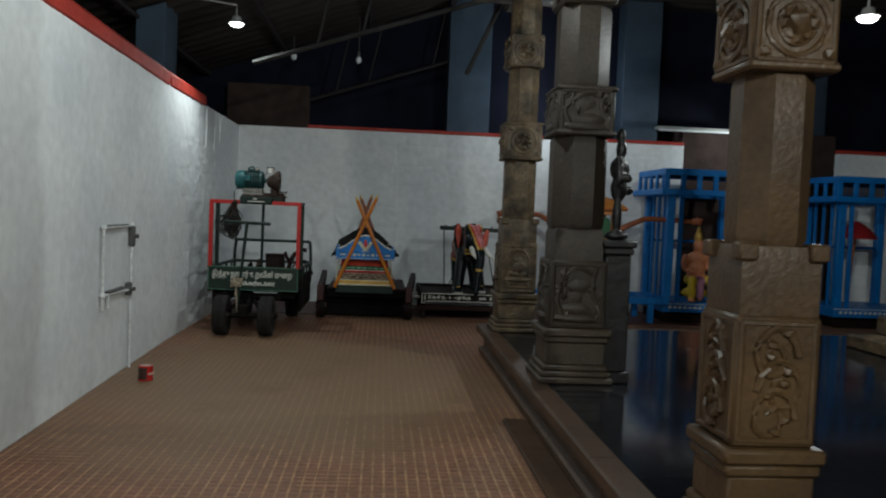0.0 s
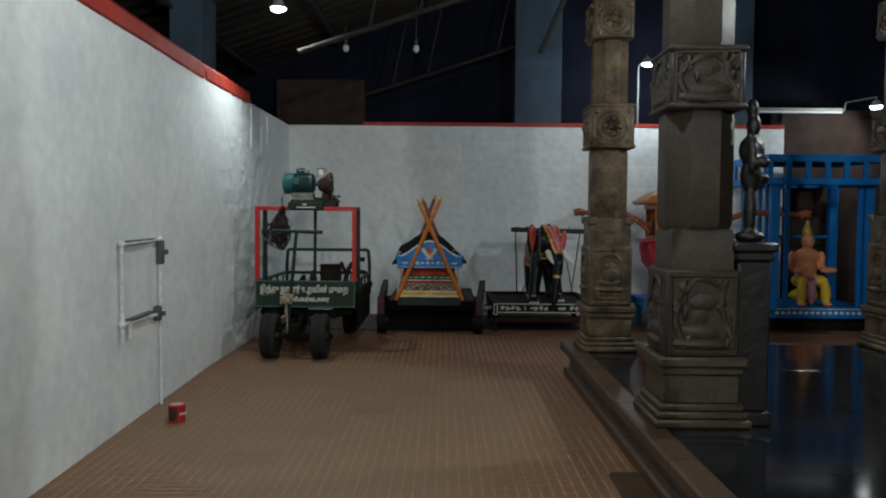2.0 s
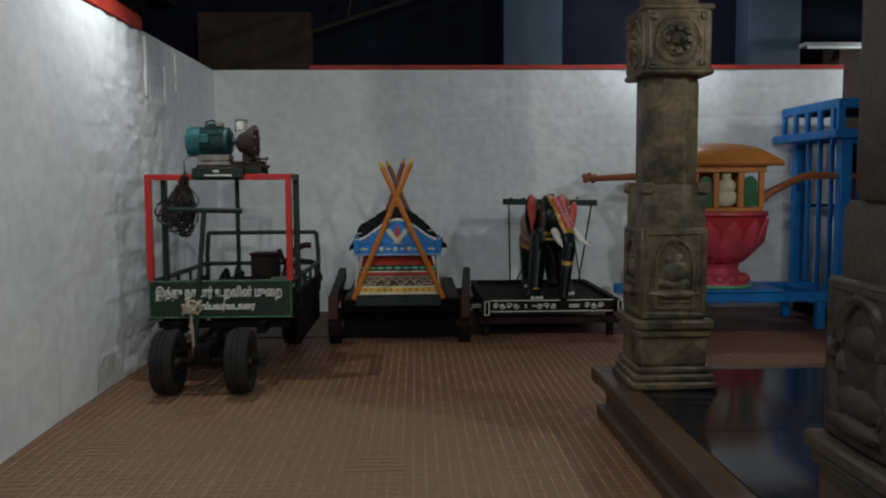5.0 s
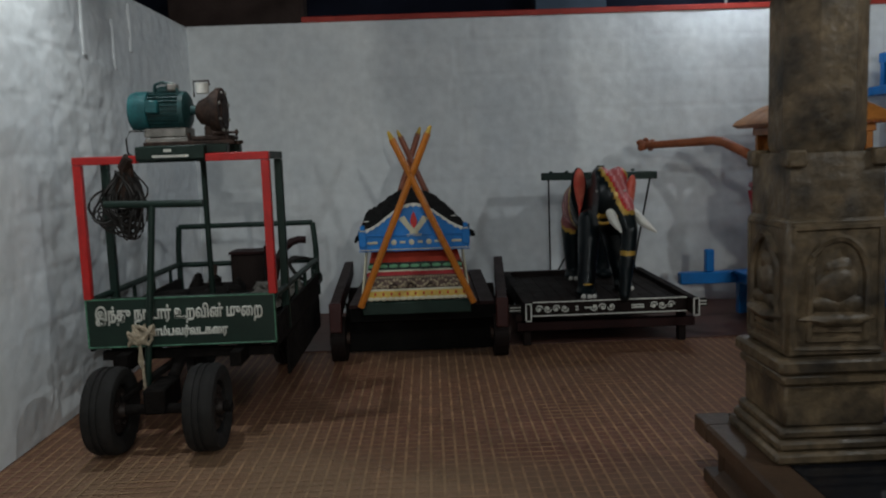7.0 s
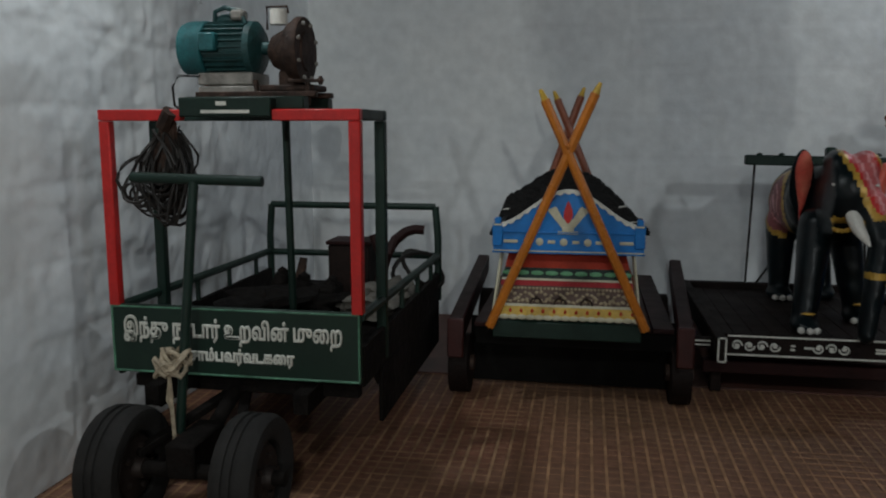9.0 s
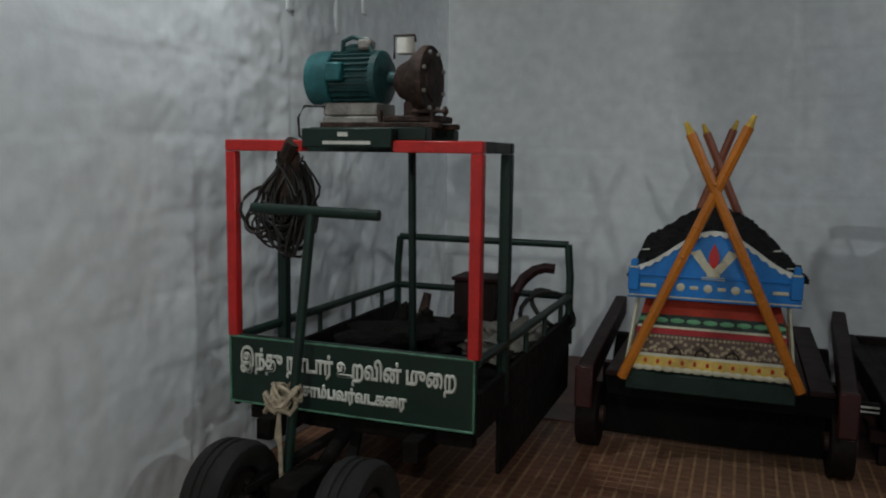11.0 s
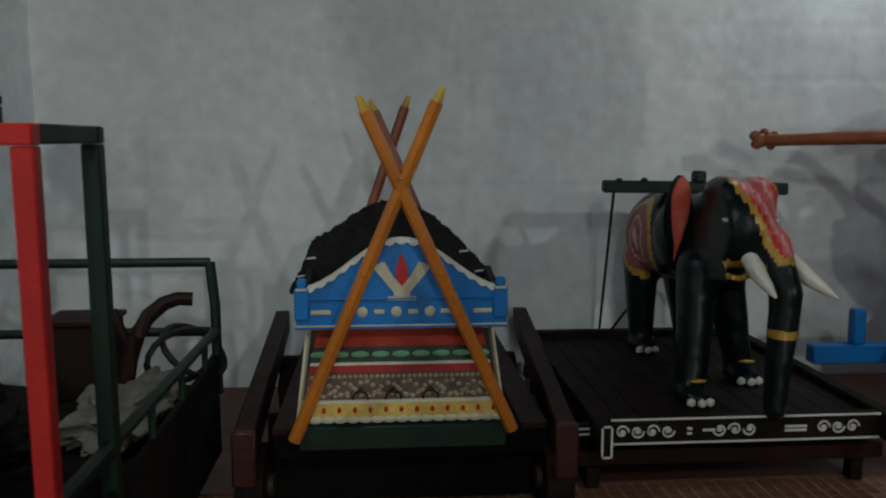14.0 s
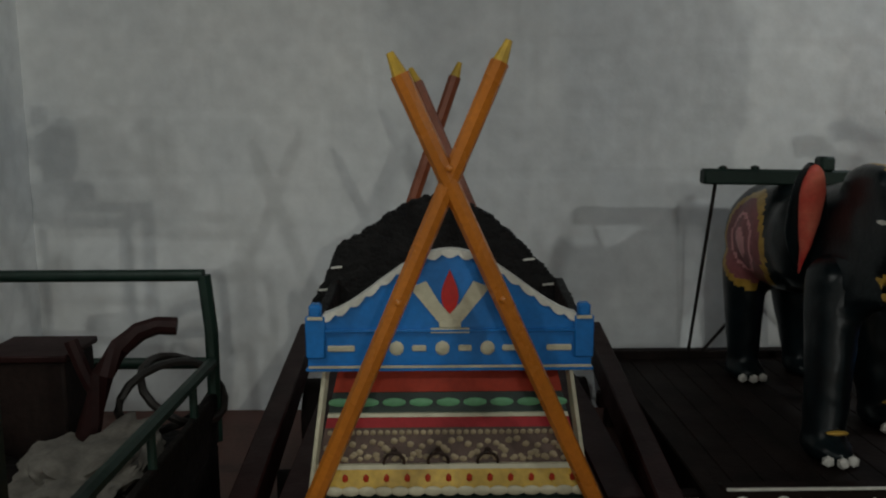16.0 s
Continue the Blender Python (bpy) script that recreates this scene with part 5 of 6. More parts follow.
def elephant():
    """A painted elephant figure, head turned to the front and one side."""
    bm = B()
    z0 = 0.375

    def cap(a, b, ra, rb, n=14):
        for i in range(n + 1):
            f = i / n
            p = Vector(a).lerp(Vector(b), f)
            ball(bm, p, ra + (rb - ra) * f, sub=2)

    ball(bm, (2.40, 11.22, 1.0), 0.22, 0.30, 0.22, 3)
    ball(bm, (2.40, 11.38, 0.98), 0.205, 0.20, 0.23, 3)
    ball(bm, (2.39, 11.02, 1.02), 0.20, 0.18, 0.20, 3)
    ball(bm, (2.43, 10.93, 1.07), 0.16, 0.15, 0.18, 3)
    ball(bm, (2.465, 10.84, 1.105), 0.155, 0.15, 0.18, 3)
    ball(bm, (2.41, 10.85, 1.245), 0.08, 0.085, 0.078)
    ball(bm, (2.54, 10.83, 1.245), 0.078, 0.085, 0.075)
    for a, b in (((2.29, 10.78, 0.92), (2.225, 10.68, z0 + 0.05)), ((2.50, 10.96, 0.88), (2.575, 10.91, z0 + 0.05)), ((2.28, 11.40, 0.85), (2.285, 11.38, z0 + 0.05)), ((2.50, 11.44, 0.85), (2.56, 11.42, z0 + 0.05))):
        cap(a, b, 0.098, 0.066)
        ball(bm, (b[0], b[1] - 0.02, z0 + 0.035), 0.085, 0.095, 0.045)
    cap((2.55, 10.75, 1.05), (2.575, 10.66, 0.88), 0.085, 0.065, 8)
    cap((2.575, 10.66, 0.88), (2.515, 10.60, z0 + 0.06), 0.065, 0.045, 20)
    b = melted(bm, 0.016)
    for f in b.faces:
        c = f.calc_center_median()
        f.material_index = 0
        if 0.705 < c.z < 0.745 and c.y < 10.72 and c.x > 2.45:
            f.material_index = 6
        if 0.955 < c.z < 0.99 and c.y < 10.93 and 2.36 < c.x < 2.5:
            f.material_index = 6
        e = ((c.y - 11.27) / 0.17) ** 2 + ((c.z - 0.97) / 0.21) ** 2
        if c.x < 2.30 and e < 1 and c.z > 0.75:
            f.material_index = 2 if e < 0.08 else (3 if e < 0.25 else (2 if e < 0.33 else (3 if e < 0.72 else 6)))
        # cloth over the brow and upper trunk
        u = (c.x - 2.475 - (1.30 - c.z) * 0.42)
        if c.y < 10.90 and c.z > 0.99 and abs(u - 0.02) < 0.098 and c.x > 2.40:
            k = abs(u - 0.02)
            f.material_index = 6 if k > 0.068 or c.z < 1.02 else (2 if 0.018 < k < 0.034 else (1 if k < 0.050 else 8))
    bm = b
    # ears
    tilt = Matrix.Rotation(radians(-6), 4, "Y") @ Matrix.Rotation(radians(14), 4, "X")
    k0 = len(bm.verts)
    ball(bm, (2.232, 10.855, 1.115), 0.056, 0.022, 0.20, 3, tilt, mi=4)
    bm.verts.ensure_lookup_table()
    for v in bm.verts[k0:]:
        f = min(1.0, max(0.10, (v.co.z - 0.915) / 0.30))
        v.co.x = 2.232 + (v.co.x - 2.232) * f
    ball(bm, (2.232, 10.88, 1.13), 0.068, 0.02, 0.19, 3, tilt, mi=0)
    ball(bm, (2.64, 10.90, 1.10), 0.045, 0.022, 0.15, 3, Matrix.Rotation(radians(10), 4, "Y"), mi=4)
    # tusks, nails, eyes, bands
    for a, m_, b_ in (((2.455, 10.735, 1.01), (2.470, 10.67, 0.94), (2.505, 10.61, 0.87)), ((2.63, 10.76, 1.0), (2.68, 10.68, 0.93), (2.755, 10.60, 0.865))):
        tube(bm, [a, tuple((Vector(a) + Vector(m_)) / 2), m_, tuple((Vector(m_) + Vector(b_)) / 2), b_], [0.034, 0.036, 0.032, 0.022, 0.005], 10, mi=5)
    for fx, fy in ((2.225, 10.66), (2.575, 10.89), (2.285, 11.36)):
        for k in (-1, 0, 1):
            ball(bm, (fx + 0.042 * k, fy - 0.092 + 0.012 * abs(k), z0 + 0.024), 0.022, 0.012, 0.020, 1, mi=7)
    for fx, fy in ((2.225, 10.605), (2.57, 10.835)):
        ball(bm, (fx, fy, z0 + 0.105), 0.04, 0.012, 0.008, 2, mi=6)
    for ex, ey in ((2.352, 10.735), (2.56, 10.72)):
        ball(bm, (ex, ey - 0.005, 1.15), 0.012, 0.008, 0.008, 1, mi=7)
    ball(bm, (2.562, 10.594, 0.69), 0.011, 0.004, 0.011, 1, mi=6)
    for k in range(8):
        ball(bm, (2.562 + 0.016 * math.cos(k * 0.785), 10.595, 0.69 + 0.016 * math.sin(k * 0.785)), 0.005, 0.004, 0.005, 1, mi=6)
    for k in range(11):
        f = k / 10
        ball(bm, (2.315 + 0.19 * f, 10.77 - 0.05 * math.sin(math.pi * f), 0.96 - 0.035 * math.sin(math.pi * f)), 0.016, 0.012, 0.014, 1, mi=6)
    for v in bm.verts:
        v.co += 0.004 * Vector((noise.noise(v.co * 14), noise.noise(v.co * 14 + Vector((5, 0, 0))), 0))
        x, y, z = v.co
        high = min(1.0, max(0.0, (z - 0.80) / 0.10))
        neck = min(1.0, max(0.0, (11.0 - y) / 0.2)) * min(1.0, max(0.0, (x - 2.27) / 0.1))
        trunk = 1.0 if x > 2.43 and y < 10.755 else 0.0
        k = high * neck + (1 - high) * trunk
        v.co.x += 0.045 - 0.08 * k
        v.co.y -= 0.20 * k
        v.co.y = 10.755 + (v.co.y - 10.60) * 1.25
        v.co.z = PT - 0.041 + (v.co.z - z0) * 1.045
    solo("elephant_figure", bm, [ELEPHANT, PINK, PALEPINK, MAUVE, EARORANGE, IVORY, GOLD, TOENAIL, REDPAINT], "glossy black painted elephant figure with pink cloth and white tusks", "figure")


elephant()
frame_rest = thing("carrying_beam", (2.5, 11.97, PT), "dark carved wooden beam held by thin rods behind the elephant", "beam")
bm = B()
bar(bm, (2.04, 11.52, 1.222), (3.0, 11.52, 1.205), 0.07, 0.062, bev=0.008)
for x in (2.12, 2.25, 2.8):
    ball(bm, (x, 11.51, 1.255), 0.02, 0.02, 0.012, 1)
box(bm, 2.50, 2.56, 11.47, 11.54, 1.24, 1.30, 0.01)
part("beam", bm, GREEN, frame_rest)
for a, b in (((2.10, 11.53, 1.20), (2.17, 11.99, PT)), ((2.42, 11.60, 0.85), (2.24, 11.99, PT)), ((2.95, 11.53, 1.19), (2.92, 11.99, PT)), ((2.78, 11.60, 0.85), (2.93, 11.97, PT))):
    bm = B()
    rod(bm, a, b, 0.008, n=6)
    part("rod", bm, CABLE, frame_rest)


# ---------------------------------------------------------------- lotus palanquin on a blue stand
stand = thing("blue_stand", (4.1, 11.1, 0), "bright blue wooden stand with long carrying beams", "stand")
for y, xs in ((10.83, 3.62), (11.55, 3.20)):
    bm = B()
    box(bm, xs, 5.25, y - 0.045, y + 0.045, 0.27, 0.37, 0.008)
    part("beam", bm, BLUE, stand)
    for x in (3.74, 5.0):
        bm = B()
        box(bm, x - 0.04, x + 0.04, y - 0.04, y + 0.04, 0, 0.27, 0.006)
        part("leg", bm, BLUE, stand)
    bm = B()
    box(bm, xs + 0.22, xs + 0.29, y - 0.035, y + 0.035, 0.37, 0.56 if y > 11 else 0.40, 0.01)
    part("peg", bm, BLUE, stand)
for x in (3.72, 4.55, 5.0):
    bm = B()
    box(bm, x - 0.045, x + 0.045, 10.876, 11.504, 0.28, 0.36, 0.008)
    part("cross_beam", bm, BLUE, stand)
bm = B()
box(bm, 3.62, 4.62, 10.75, 11.45, 0.371, 0.395, 0.004)
part("top_board", bm, BLUE, stand)

lotus = thing("lotus_palanquin", (4.12, 11.1, 0.395), "carved palanquin with a pink lotus bowl and orange roofed cabin", "palanquin")
C = (4.12, 11.1, 0.0)
bm = B()
lathe(bm, [(0.33, 0.396), (0.34, 0.41), (0.33, 0.425)], C, 28)
part("foot_ring", bm, LEAFGREEN, lotus, "yellow-green foot ring")
bm = B()
lathe(bm, [(0.31, 0.425), (0.305, 0.46), (0.23, 0.52), (0.20, 0.58), (0.22, 0.62)], C, 28)
for i in range(14):
    a = 2 * math.pi * i / 14
    ball(bm, (C[0] + 0.265 * math.cos(a), C[1] + 0.265 * math.sin(a), 0.475), 0.06, 0.06, 0.05, 2)
part("lower_petals", bm, LOTUS, lotus, "pink lower petals")
bm = B()
lathe(bm, [(0.20, 0.61), (0.30, 0.68), (0.40, 0.82), (0.445, 0.97), (0.46, 1.08), (0.43, 1.09)], C, 32)
bowl = part("bowl", bm, LOTUSRED, lotus, "red lotus bowl")
for i in range(12):
    a = 2 * math.pi * i / 12
    bm = B()
    d, s = Vector((math.cos(a), math.sin(a), 0)), Vector((-math.sin(a), math.cos(a), 0))
    pts = []
    for u, v in ((0, 0.63), (-0.08, 0.70), (-0.105, 0.82), (-0.09, 0.95), (0, 1.06), (0.09, 0.95), (0.105, 0.82), (0.08, 0.70)):
        r = {0.63: 0.24, 0.70: 0.335, 0.82: 0.415, 0.95: 0.46, 1.06: 0.49}[v]
        pts.append(Vector((C[0], C[1], v)) + d * (r - abs(u) * 0.25) + s * u)
    mid = Vector((C[0], C[1], 0.84)) + d * 0.45
    vs = [bm.verts.new(p) for p in pts]
    bk = [bm.verts.new(p - d * 0.03) for p in pts]
    mv = bm.verts.new(mid)
    for k in range(8):
        bm.faces.new((vs[k], vs[(k + 1) % 8], mv))
        bm.faces.new((vs[(k + 1) % 8], vs[k], bk[k], bk[(k + 1) % 8]))
    bmesh.ops.recalc_face_normals(bm, faces=bm.faces)
    p = part("petal", bm, LOTUS, bowl)
bm = B()
lathe(bm, [(0.45, 1.08), (0.48, 1.10), (0.47, 1.125), (0.40, 1.13)], C, 32)
part("rim", bm, LOTUS, lotus)
bm = B()
box(bm, 3.78, 4.46, 10.80, 11.40, 1.13, 1.17, 0.006)
for x in (3.80, 4.00, 4.24, 4.44):
    for y in (10.82, 11.38):
        if abs(x - 4.12) > 0.2 or y < 11:
            pb = B()
            box(pb, x - 0.025, x + 0.025, y - 0.025, y + 0.025, 1.17, 1.50, 0.005)
            part("cabin_post", pb, TEAKORANGE, lotus)
pb = B()
box(pb, 3.76, 4.48, 10.78, 11.42, 1.50, 1.56, 0.006)
part("cabin_beam", pb, TEAKORANGE, lotus)
box(bm, 3.79, 4.45, 11.36, 11.40, 1.17, 1.5, 0.004)
cab = part("cabin", bm, TEAKORANGE, lotus, "orange carved cabin")
for x0, x1 in ((3.83, 3.97), (4.27, 4.41)):
    bm = B()
    c = (x0 + x1) / 2
    sheet(bm, [(x0, 1.18), (x1, 1.18)] + [(c + (x1 - c) * math.cos(a), 1.38 + 0.085 * math.sin(a)) for a in (math.pi * k / 8 for k in range(9))], 10.835, 10.845)
    part("panel", bm, DOORGREEN, cab, "bottle green arched panel")
bm = B()
ball(bm, (4.12, 10.88, 1.26), 0.12, 0.05, 0.09, 2)
ball(bm, (4.12, 10.88, 1.37), 0.10, 0.05, 0.08, 2)
ball(bm, (4.12, 10.88, 1.46), 0.05, 0.045, 0.05, 2)
part("idol", bm, CREAM, lotus, "pale seated shape in the cabin")
bm = B()
prof = [(0.50, 1.56), (0.535, 1.585), (0.52, 1.61), (0.44, 1.66), (0.34, 1.72), (0.20, 1.765), (0.04, 1.785)]
lathe(bm, [(r * 1.02, z) for r, z in prof], C, 4, turn=math.pi / 4, sx=1.30, sy=1.05)
part("roof", bm, TEAKORANGE, lotus, "orange curved roof")
for k in range(24):
    bm = B()
    ball(bm, (3.64 + 0.96 * k / 23, 10.72, 1.575), 0.022, 0.02, 0.022, 1)
    part("eave_bead", bm, CARVED, lotus)
for s, xe, ye in ((-1, 2.947, 11.82), (1, 5.75, 11.0)):
    bm = B()
    x0 = 4.12 + s * 0.36
    pts, rr = [], []
    for k in range(15):
        f = k / 14
        pts.append((x0 + (xe - x0) * f, 11.0 + (ye - 11.0) * f, 1.20 + 0.285 * min(1, f * 2.6) ** 0.7 - 0.035 * f))
        rr.append(0.042 - 0.012 * f)
    tube(bm, pts, rr, 10)
    for dx, dz, r in ((0, 0, 0.05), (-0.03, 0.025, 0.035), (0.05, 0.012, 0.04), (-0.02, -0.02, 0.035), (0.1, -0.005, 0.035), (0.02, 0.045, 0.026), (0.075, 0.032, 0.024), (0.06, -0.03, 0.026)):
        ball(bm, (xe - s * dx, ye, 1.452 + dz), r, r * 0.8, r * 0.8, 2)
    part("carrying_arm", bm, CARVED, lotus, "reddish carved arm with a beast-head end")

lotus.location.x, lotus.scale = 4.10, (0.98, 0.87, 1.0)


# ---------------------------------------------------------------- blue cages
def cage(x0, x1, y0, y1):
    t = thing("blue_cage", ((x0 + x1) / 2, (y0 + y1) / 2, 0), "bright blue painted wooden cage for a figure", "cage", "blue cages")
    for i, (x, y) in enumerate(((x0, y0), (x1, y0), (x0, y1), (x1, y1))):
        bm = B()
        box(bm, x - 0.055, x + 0.055, y - 0.055, y + 0.055, 0.30, 1.82, 0.008)
        part("post", bm, BLUE, t)
    for x in (x0 + 0.16, x1 - 0.10):
        bm = B()
        box(bm, x - 0.03, x + 0.03, y0 - 0.02, y0 + 0.02, 0.30, 1.82, 0.006)
        part("inner_post", bm, BLUE, t)
    bm = B()
    box(bm, x0 - 0.08, x1 + 0.08, y0 - 0.08, y1 + 0.08, 0.16, 0.30, 0.008)
    base = part("base", bm, BLUE, t)
    bm = B()
    for k in range(16):
        f = x0 + (x1 - x0) * (k + 0.5) / 16
        ball(bm, (f, y0 - 0.082, 0.23), 0.03, 0.006, 0.022, 1)
    box(bm, x0 - 0.07, x1 + 0.07, y0 - 0.086, y0 - 0.081, 0.275, 0.285, 0)
    part("white_pattern", bm, WHITEPAINT, base, "white painted pattern")
    bm = B()
    box(bm, x0 - 0.02, x1 + 0.02, y0, y1, 0.0, 0.16, 0.01)
    part("plinth", bm, DARKWOOD, t)
    for z0, z1, e in ((1.82, 1.90, 0.20), (2.10, 2.19, 0.14)):
        bm = B()
        for a, b, c, d in ((x0 - e, x1 + e, y0 - e, y0 - e + 0.08), (x0 - e, x1 + e, y1 + e - 0.08, y1 + e), (x0 - e, x0 - e + 0.08, y0 - e + 0.08, y1 + e - 0.08), (x1 + e - 0.08, x1 + e, y0 - e + 0.08, y1 + e - 0.08)):
            box(bm, a, b, c, d, z0, z1, 0.006)
        part("eave", bm, BLUE, t)
    n = 7
    for k in range(n):
        x = x0 - 0.12 + (x1 - x0 + 0.24) * k / (n - 1)
        bm = B()
        box(bm, x - 0.035, x + 0.035, y0 - 0.16, y0 - 0.12, 1.90, 2.10, 0.006)
        part("baluster", bm, BLUE, t)
    for k in range(5):
        y = y0 - 0.05 + (y1 - y0 + 0.1) * k / 4
        bm = B()
        box(bm, x0 - 0.16, x0 - 0.12, y - 0.03, y + 0.03, 1.90, 2.10, 0.006)
        part("baluster", bm, BLUE, t)
    for k in range(1, 4):
        y = y0 + (y1 - y0) * k / 4
        bm = B()
        box(bm, x0 - 0.02, x0 + 0.02, y - 0.02, y + 0.02, 0.30, 1.82, 0.005)
        part("side_slat", bm, BLUE, t)
    bm = B()
    rod(bm, (x0, y1, 1.15), (x1, y1, 1.15), 0.02)
    part("rail", bm, BLUE, t)
    bm = B()
    box(bm, x0 - 0.1, x1 + 0.1, y0 - 0.1, y1 + 0.1, 2.13, 2.15)
    part("top_board", bm, NAVY, t, "dark top board")
    return t


cage(5.27, 6.44, 10.98, 11.90)
cage(7.80, 8.98, 10.98, 11.90)


def seated_figure(cx, cy, z):
    """A painted seated figure, as plain rounded shapes."""
    bm = B()
    for u, v, w, rx, ry, rz in ((0, 0.05, 0.10, 0.20, 0.18, 0.10), (0, 0.02, 0.48, 0.145, 0.11, 0.20), (0, 0.0, 0.62, 0.17, 0.10, 0.10), (0, -0.02, 0.80, 0.085, 0.085, 0.10),
                                (0, 0, 0.92, 0.065, 0.065, 0.09), (0, 0, 1.03, 0.035, 0.035, 0.06), (-0.19, 0, 0.55, 0.05, 0.06, 0.14), (0.19, 0, 0.55, 0.05, 0.06, 0.14),
                                (-0.14, -0.10, 0.42, 0.05, 0.12, 0.05), (0.24, -0.10, 0.44, 0.12, 0.06, 0.045), (-0.13, -0.10, 0.30, 0.09, 0.16, 0.08), (0.13, -0.10, 0.30, 0.09, 0.16, 0.08),
                                (-0.15, -0.22, 0.15, 0.065, 0.07, 0.17), (0.15, -0.22, 0.15, 0.065, 0.07, 0.17), (0, -0.16, 0.16, 0.06, 0.06, 0.17), (-0.16, -0.26, 0.02, 0.06, 0.09, 0.03), (0.16, -0.26, 0.02, 0.06, 0.09, 0.03)):
        ball(bm, (cx + u, cy + v, z + w), rx, ry, rz, 2)
    b = melted(bm, 0.016)
    for f in b.faces:
        c = f.calc_center_median()
        h, u = c.z - z, c.x - cx
        f.material_index = 0
        if h < 0.36 and abs(u) > 0.06:
            f.material_index = 1
        elif h < 0.36:
            f.material_index = 2
        if h < 0.05:
            f.material_index = 0
        if h > 0.87:
            f.material_index = 3
    solo("seated_figure", b, [SKIN, YELLOW, LILAC, GOLD], "painted seated temple figure in orange and yellow", "figure")


seated_figure(5.80, 11.22, 0.31)
t = thing("parasol", (8.2, 11.4, 0.30), "folded pink ceremonial parasol in a cage", "parasol")
bm = B()
rod(bm, (8.2, 11.4, 0.30), (8.25, 11.3, 1.55), 0.015)
part("stick", bm, POLE, t)
bm = B()
lathe(bm, [(0.30, 1.30), (0.24, 1.40), (0.12, 1.50), (0.02, 1.56)], (8.24, 11.3, 0), 16)
part("canopy", bm, DARKRED, t, "faded pink cloth")


# ---------------------------------------------------------------- wall pipes, tin and small fittings
pipes = thing("water_pipes", (WX, 6.5, 0.0), "whitewashed water pipes with dark valves on the wall", "pipes")
x = WX + 0.03
for pts in ([(x, 6.87, -0.02), (x, 6.87, 1.235)], [(x, 6.10, 1.195), (x, 6.87, 1.20)], [(x, 6.10, 0.56), (x, 6.10, 1.20)], [(x, 6.08, 0.675), (x, 6.87, 0.655)], [(x, 6.24, 0.675), (x, 6.24, 0.57)]):
    bm = B()
    tube(bm, pts, 0.012, 8)
    part("pipe", bm, GREYPIPE, pipes)
for y, z0, z1 in ((6.87, 1.02, 1.20), (6.80, 0.61, 0.72)):
    bm = B()
    box(bm, WX + 0.005, WX + 0.055, y - 0.028, y + 0.028, z0, z1, 0.01)
    rod(bm, (WX + 0.05, y, (z0 + z1) / 2), (WX + 0.085, y, (z0 + z1) / 2), 0.018, n=8)
    part("valve", bm, DARKVALVE, pipes, "dark valve")
bm = B()
box(bm, WX + 0.004, WX + 0.05, 6.22, 6.66, 0.685, 0.70, 0.004)
part("clip", bm, DARKVALVE, pipes)
bm = B()
box(bm, WX + 0.004, WX + 0.04, 6.14, 6.72, 1.202, 1.215, 0.004)
part("clip", bm, DARKVALVE, pipes)
for y, z in ((6.87, 0.66), (6.10, 1.197), (6.87, 1.2), (6.10, 0.675)):
    bm = B()
    ball(bm, (x, y, z), 0.026, 0.026, 0.026, 2)
    part("elbow", bm, GREYPIPE, pipes)

pipes.matrix_world = pose(WX + LEAN * 1.75, 6.48, 0.02, 0, 0, math.degrees(math.atan(LEAN)))

tin = thing("paint_tin", (-0.65, 6.36, 0), "small red paint tin standing on the tiles", "tin")
tc_ = (-0.65, 6.36, 0)
bm = B()
lathe(bm, [(0.056, 0.0), (0.058, 0.006), (0.056, 0.012), (0.056, 0.108), (0.058, 0.116), (0.055, 0.12), (0.046, 0.12), (0.046, 0.112)], tc_, 24)
body = part("body", bm, TINRED, tin, "red enamelled tin body")
bm = B()
for k in range(9):
    a = -0.9 + k * 0.2
    box(bm, tc_[0] + 0.0568 * math.cos(a) - 0.0035, tc_[0] + 0.0568 * math.cos(a) + 0.0035, tc_[1] + 0.0568 * math.sin(a) - 0.006, tc_[1] + 0.0568 * math.sin(a) + 0.006, 0.05, 0.065, 0)
part("label_bars", bm, TINWHITE, body, "pale label line")
# darker skin over the left half of the tin
bm = B()
n = 10
va = [bm.verts.new((tc_[0] + 0.0575 * math.cos(a), tc_[1] + 0.0575 * math.sin(a), z)) for z in (0.014, 0.106) for a in (math.pi * 0.95 + k * 0.075 * math.pi for k in range(n))]
for k in range(n - 1):
    bm.faces.new((va[k], va[k + 1], va[n + k + 1], va[n + k]))
part("dark_panel", bm, TINDARK, body, "darker left half")
bm = B()
rod(bm, (tc_[0], tc_[1], 0.114), (tc_[0], tc_[1], 0.119), 0.045, n=20)
part("lid", bm, TINWHITE, tin, "pale lid")

for x in (-0.21, 0.755):
    t = thing("dead_bulb", (x, 12.1, 3.72), "unlit white bulb in a holder under the roof", "bulb", "unlit bulbs")
    bm = B()
    ball(bm, (x, 12.1, 3.68), 0.045, 0.045, 0.055)
    part("glass", bm, TUBEWHITE, t)
    bm = B()
    rod(bm, (x, 12.1, 3.73), (x, 12.1, 3.80), 0.022, n=10)
    rod(bm, (x, 12.1, 3.80), (x, 12.1, 4.4), 0.006, n=6)
    part("holder", bm, DARKVALVE, t)
t = thing("hanging_wire", (-0.62, 9.5, 3.62), "loose dark wire hanging from a roof pipe", "wire")
bm = B()
tube(bm, [(-0.62, 9.5, 3.82), (-0.60, 9.5, 3.62), (-0.63, 9.52, 3.46), (-0.67, 9.52, 3.36)], 0.005, 6)
part("wire", bm, TRUSS, t)
t = thing("tube_light", (5.9, 12.1, 2.88), "unlit white tube light on a batten", "tube light")
bm = B()
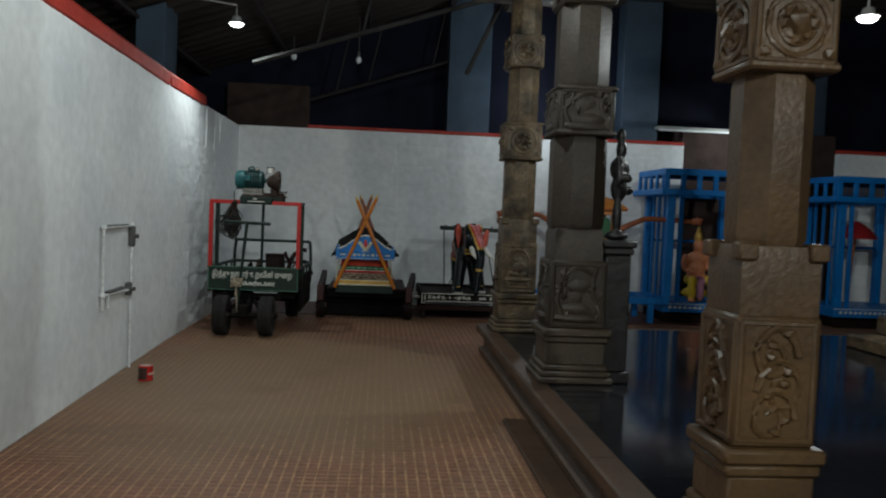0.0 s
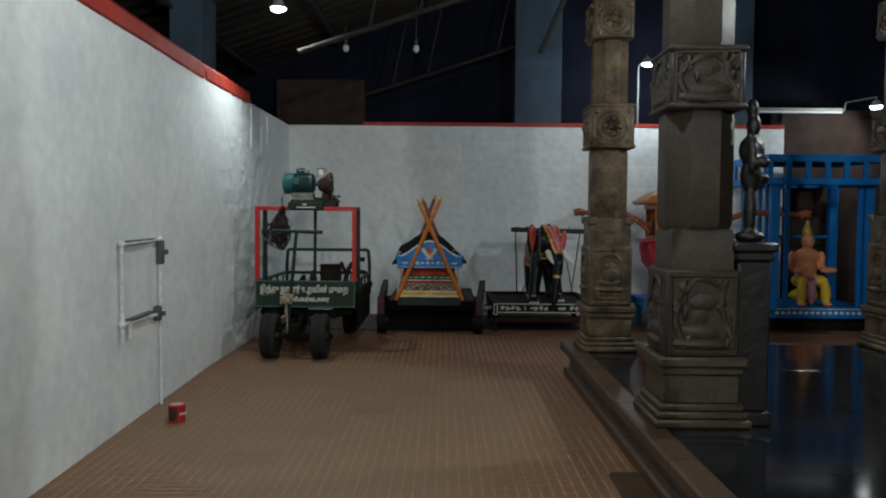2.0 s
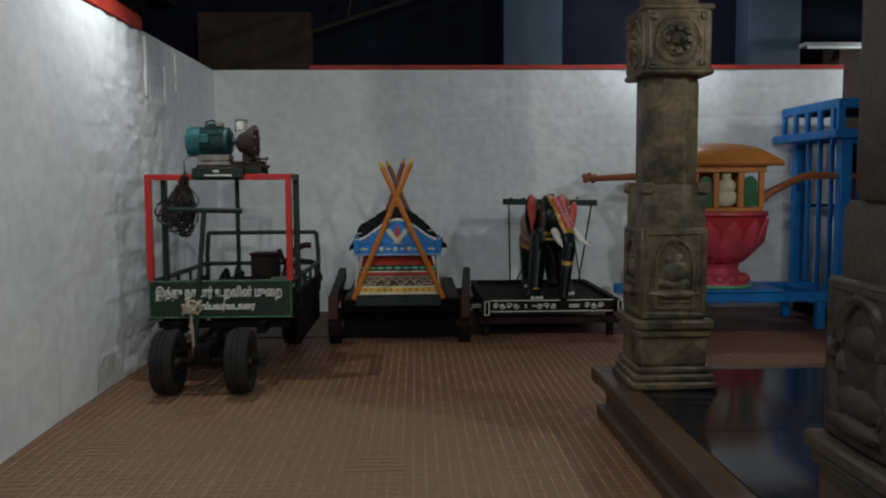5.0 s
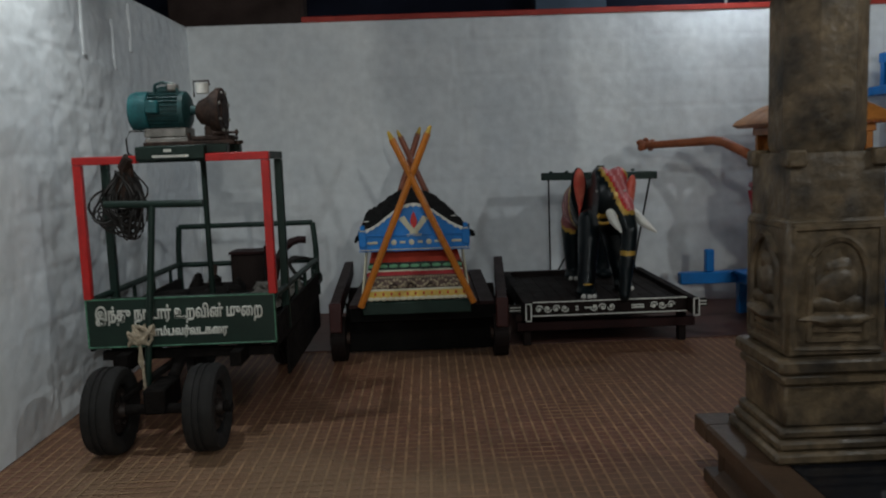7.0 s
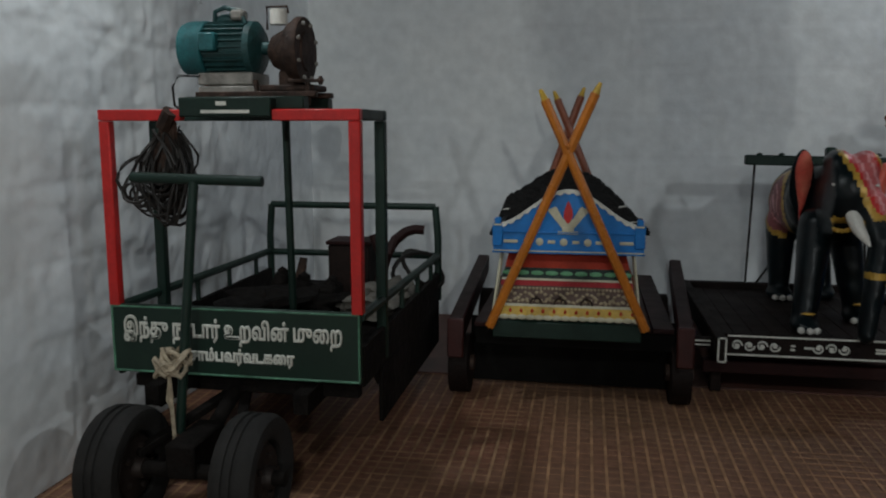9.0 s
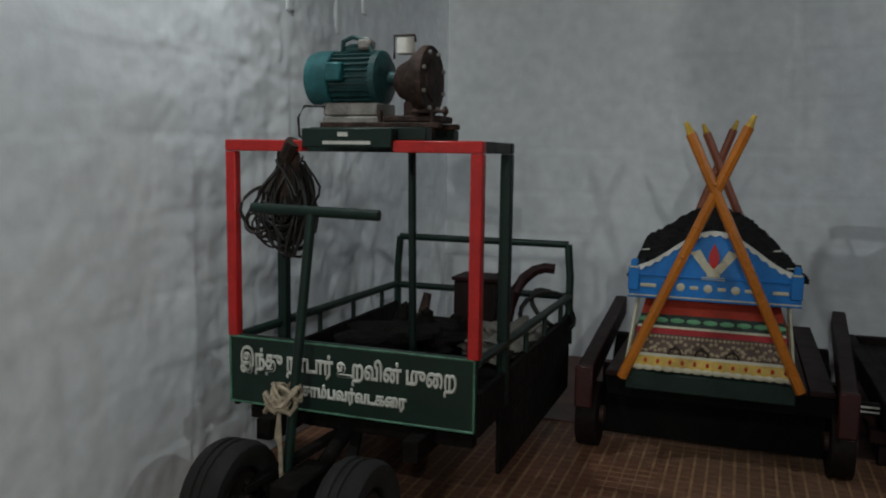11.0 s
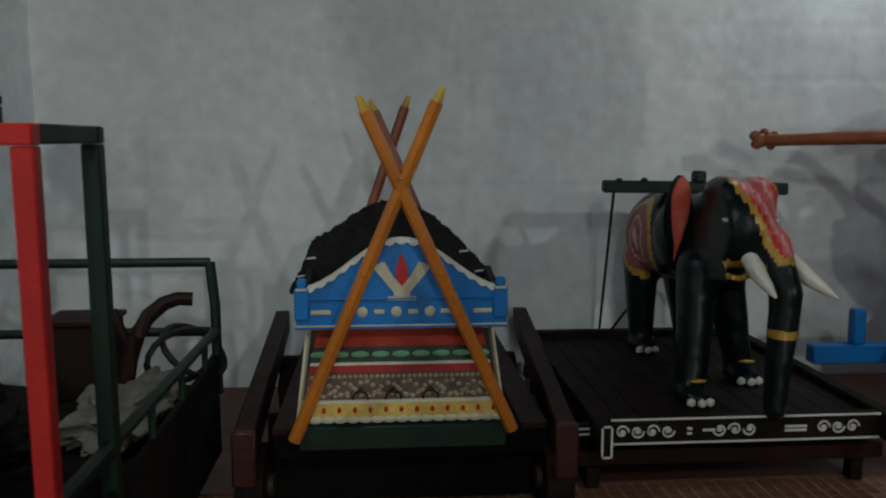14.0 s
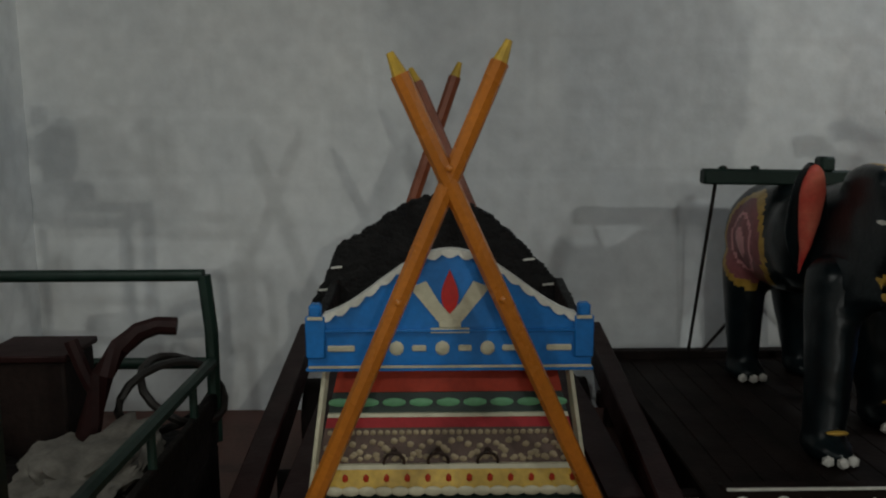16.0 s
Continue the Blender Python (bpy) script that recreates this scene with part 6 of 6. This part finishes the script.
rod(bm, (5.45, 12.15, 2.87), (6.65, 12.15, 2.87), 0.016, n=10)
part("tube", bm, TUBEWHITE, t)
bm = B()
box(bm, 5.43, 6.67, 12.16, 12.32, 2.885, 2.93, 0.004)
part("batten", bm, PIPE, t)
t = thing("name_board", (5.25, 7.7, 2.3), "small white enamel board fixed to a pillar", "board")
bm = B()
box(bm, 4.93, 5.29, 7.665, 7.68, 2.28, 2.37, 0.003)
part("plate", bm, TUBEWHITE, t)
bm = B()
box(bm, 4.99, 5.23, 7.661, 7.664, 2.315, 2.335, 0)
part("bars", bm, DARKVALVE, t)

# ---------------------------------------------------------------- floor tiles
def tile_mesh(rows):
    """A 0.30 m tile with five raised ribs."""
    bm = B()
    s, z = 0.1495, -0.004
    vs = [bm.verts.new((x, y, z)) for x, y in ((-s, -s), (s, -s), (s, s), (-s, s))]
    bm.faces.new(vs)
    for i in range(5):
        c = -s + 0.03 + i * 0.06
        for w, t, q in ((0.0065, 0.0, 0), (0.003, 0.0006, 1)):
            r = [(c - w, -s), (c + w, -s), (c + w, s), (c - w, s)]
            r = [(y, x) for x, y in r][::-1] if q else r
            f = bm.faces.new([bm.verts.new((x, y, -0.0006 + t)) for x, y in r])
            f.material_index = 1
    me = bpy.data.meshes.new("floor_tile")
    bm.to_mesh(me)
    bm.free()
    me.materials.append(TERRA)
    me.materials.append(TILERIB)
    return me


TILE = tile_mesh(5)
tiles = bpy.data.objects["floor"]
rest = []
count = 0
for j in range(52):
    for i in range(38):
        x, y = WX + 0.15 + 0.3 * i, -2.85 + 0.3 * j
        if x > PX + 0.16 and y < PY - 0.16:
            continue
        turn = 90 if (i * 7 + j * 13) % 11 == 0 else 0
        if x < PX and 3.6 < y < 12.1 and count < 300:
            o = new("floor_tile", TILE)
            o.parent = tiles
            o.matrix_local = pose(x, y, 0, 0, 0, turn)
            count += 1
        else:
            rest.append((x, y, turn))
src = [v.co.copy() for v in TILE.vertices]
polys = [tuple(p.vertices) for p in TILE.polygons]
verts, faces = [], []
for x, y, turn in rest:
    k = len(verts)
    c, s_ = (0, 1) if turn else (1, 0)
    verts += [(x + c * v.x - s_ * v.y, y + s_ * v.x + c * v.y, v.z) for v in src]
    faces += [tuple(k + q for q in p) for p in polys]
me = bpy.data.meshes.new("floor_tiles")
me.from_pydata(verts, [], faces)
me.materials.append(TERRA)
me.materials.append(TILERIB)
slots = [p.material_index for p in TILE.polygons]
me.polygons.foreach_set("material_index", slots * len(rest))
o = new("floor_tiles", me)
o.parent = tiles
tagged(o, "grooved terracotta floor tiles", kind="stuff")
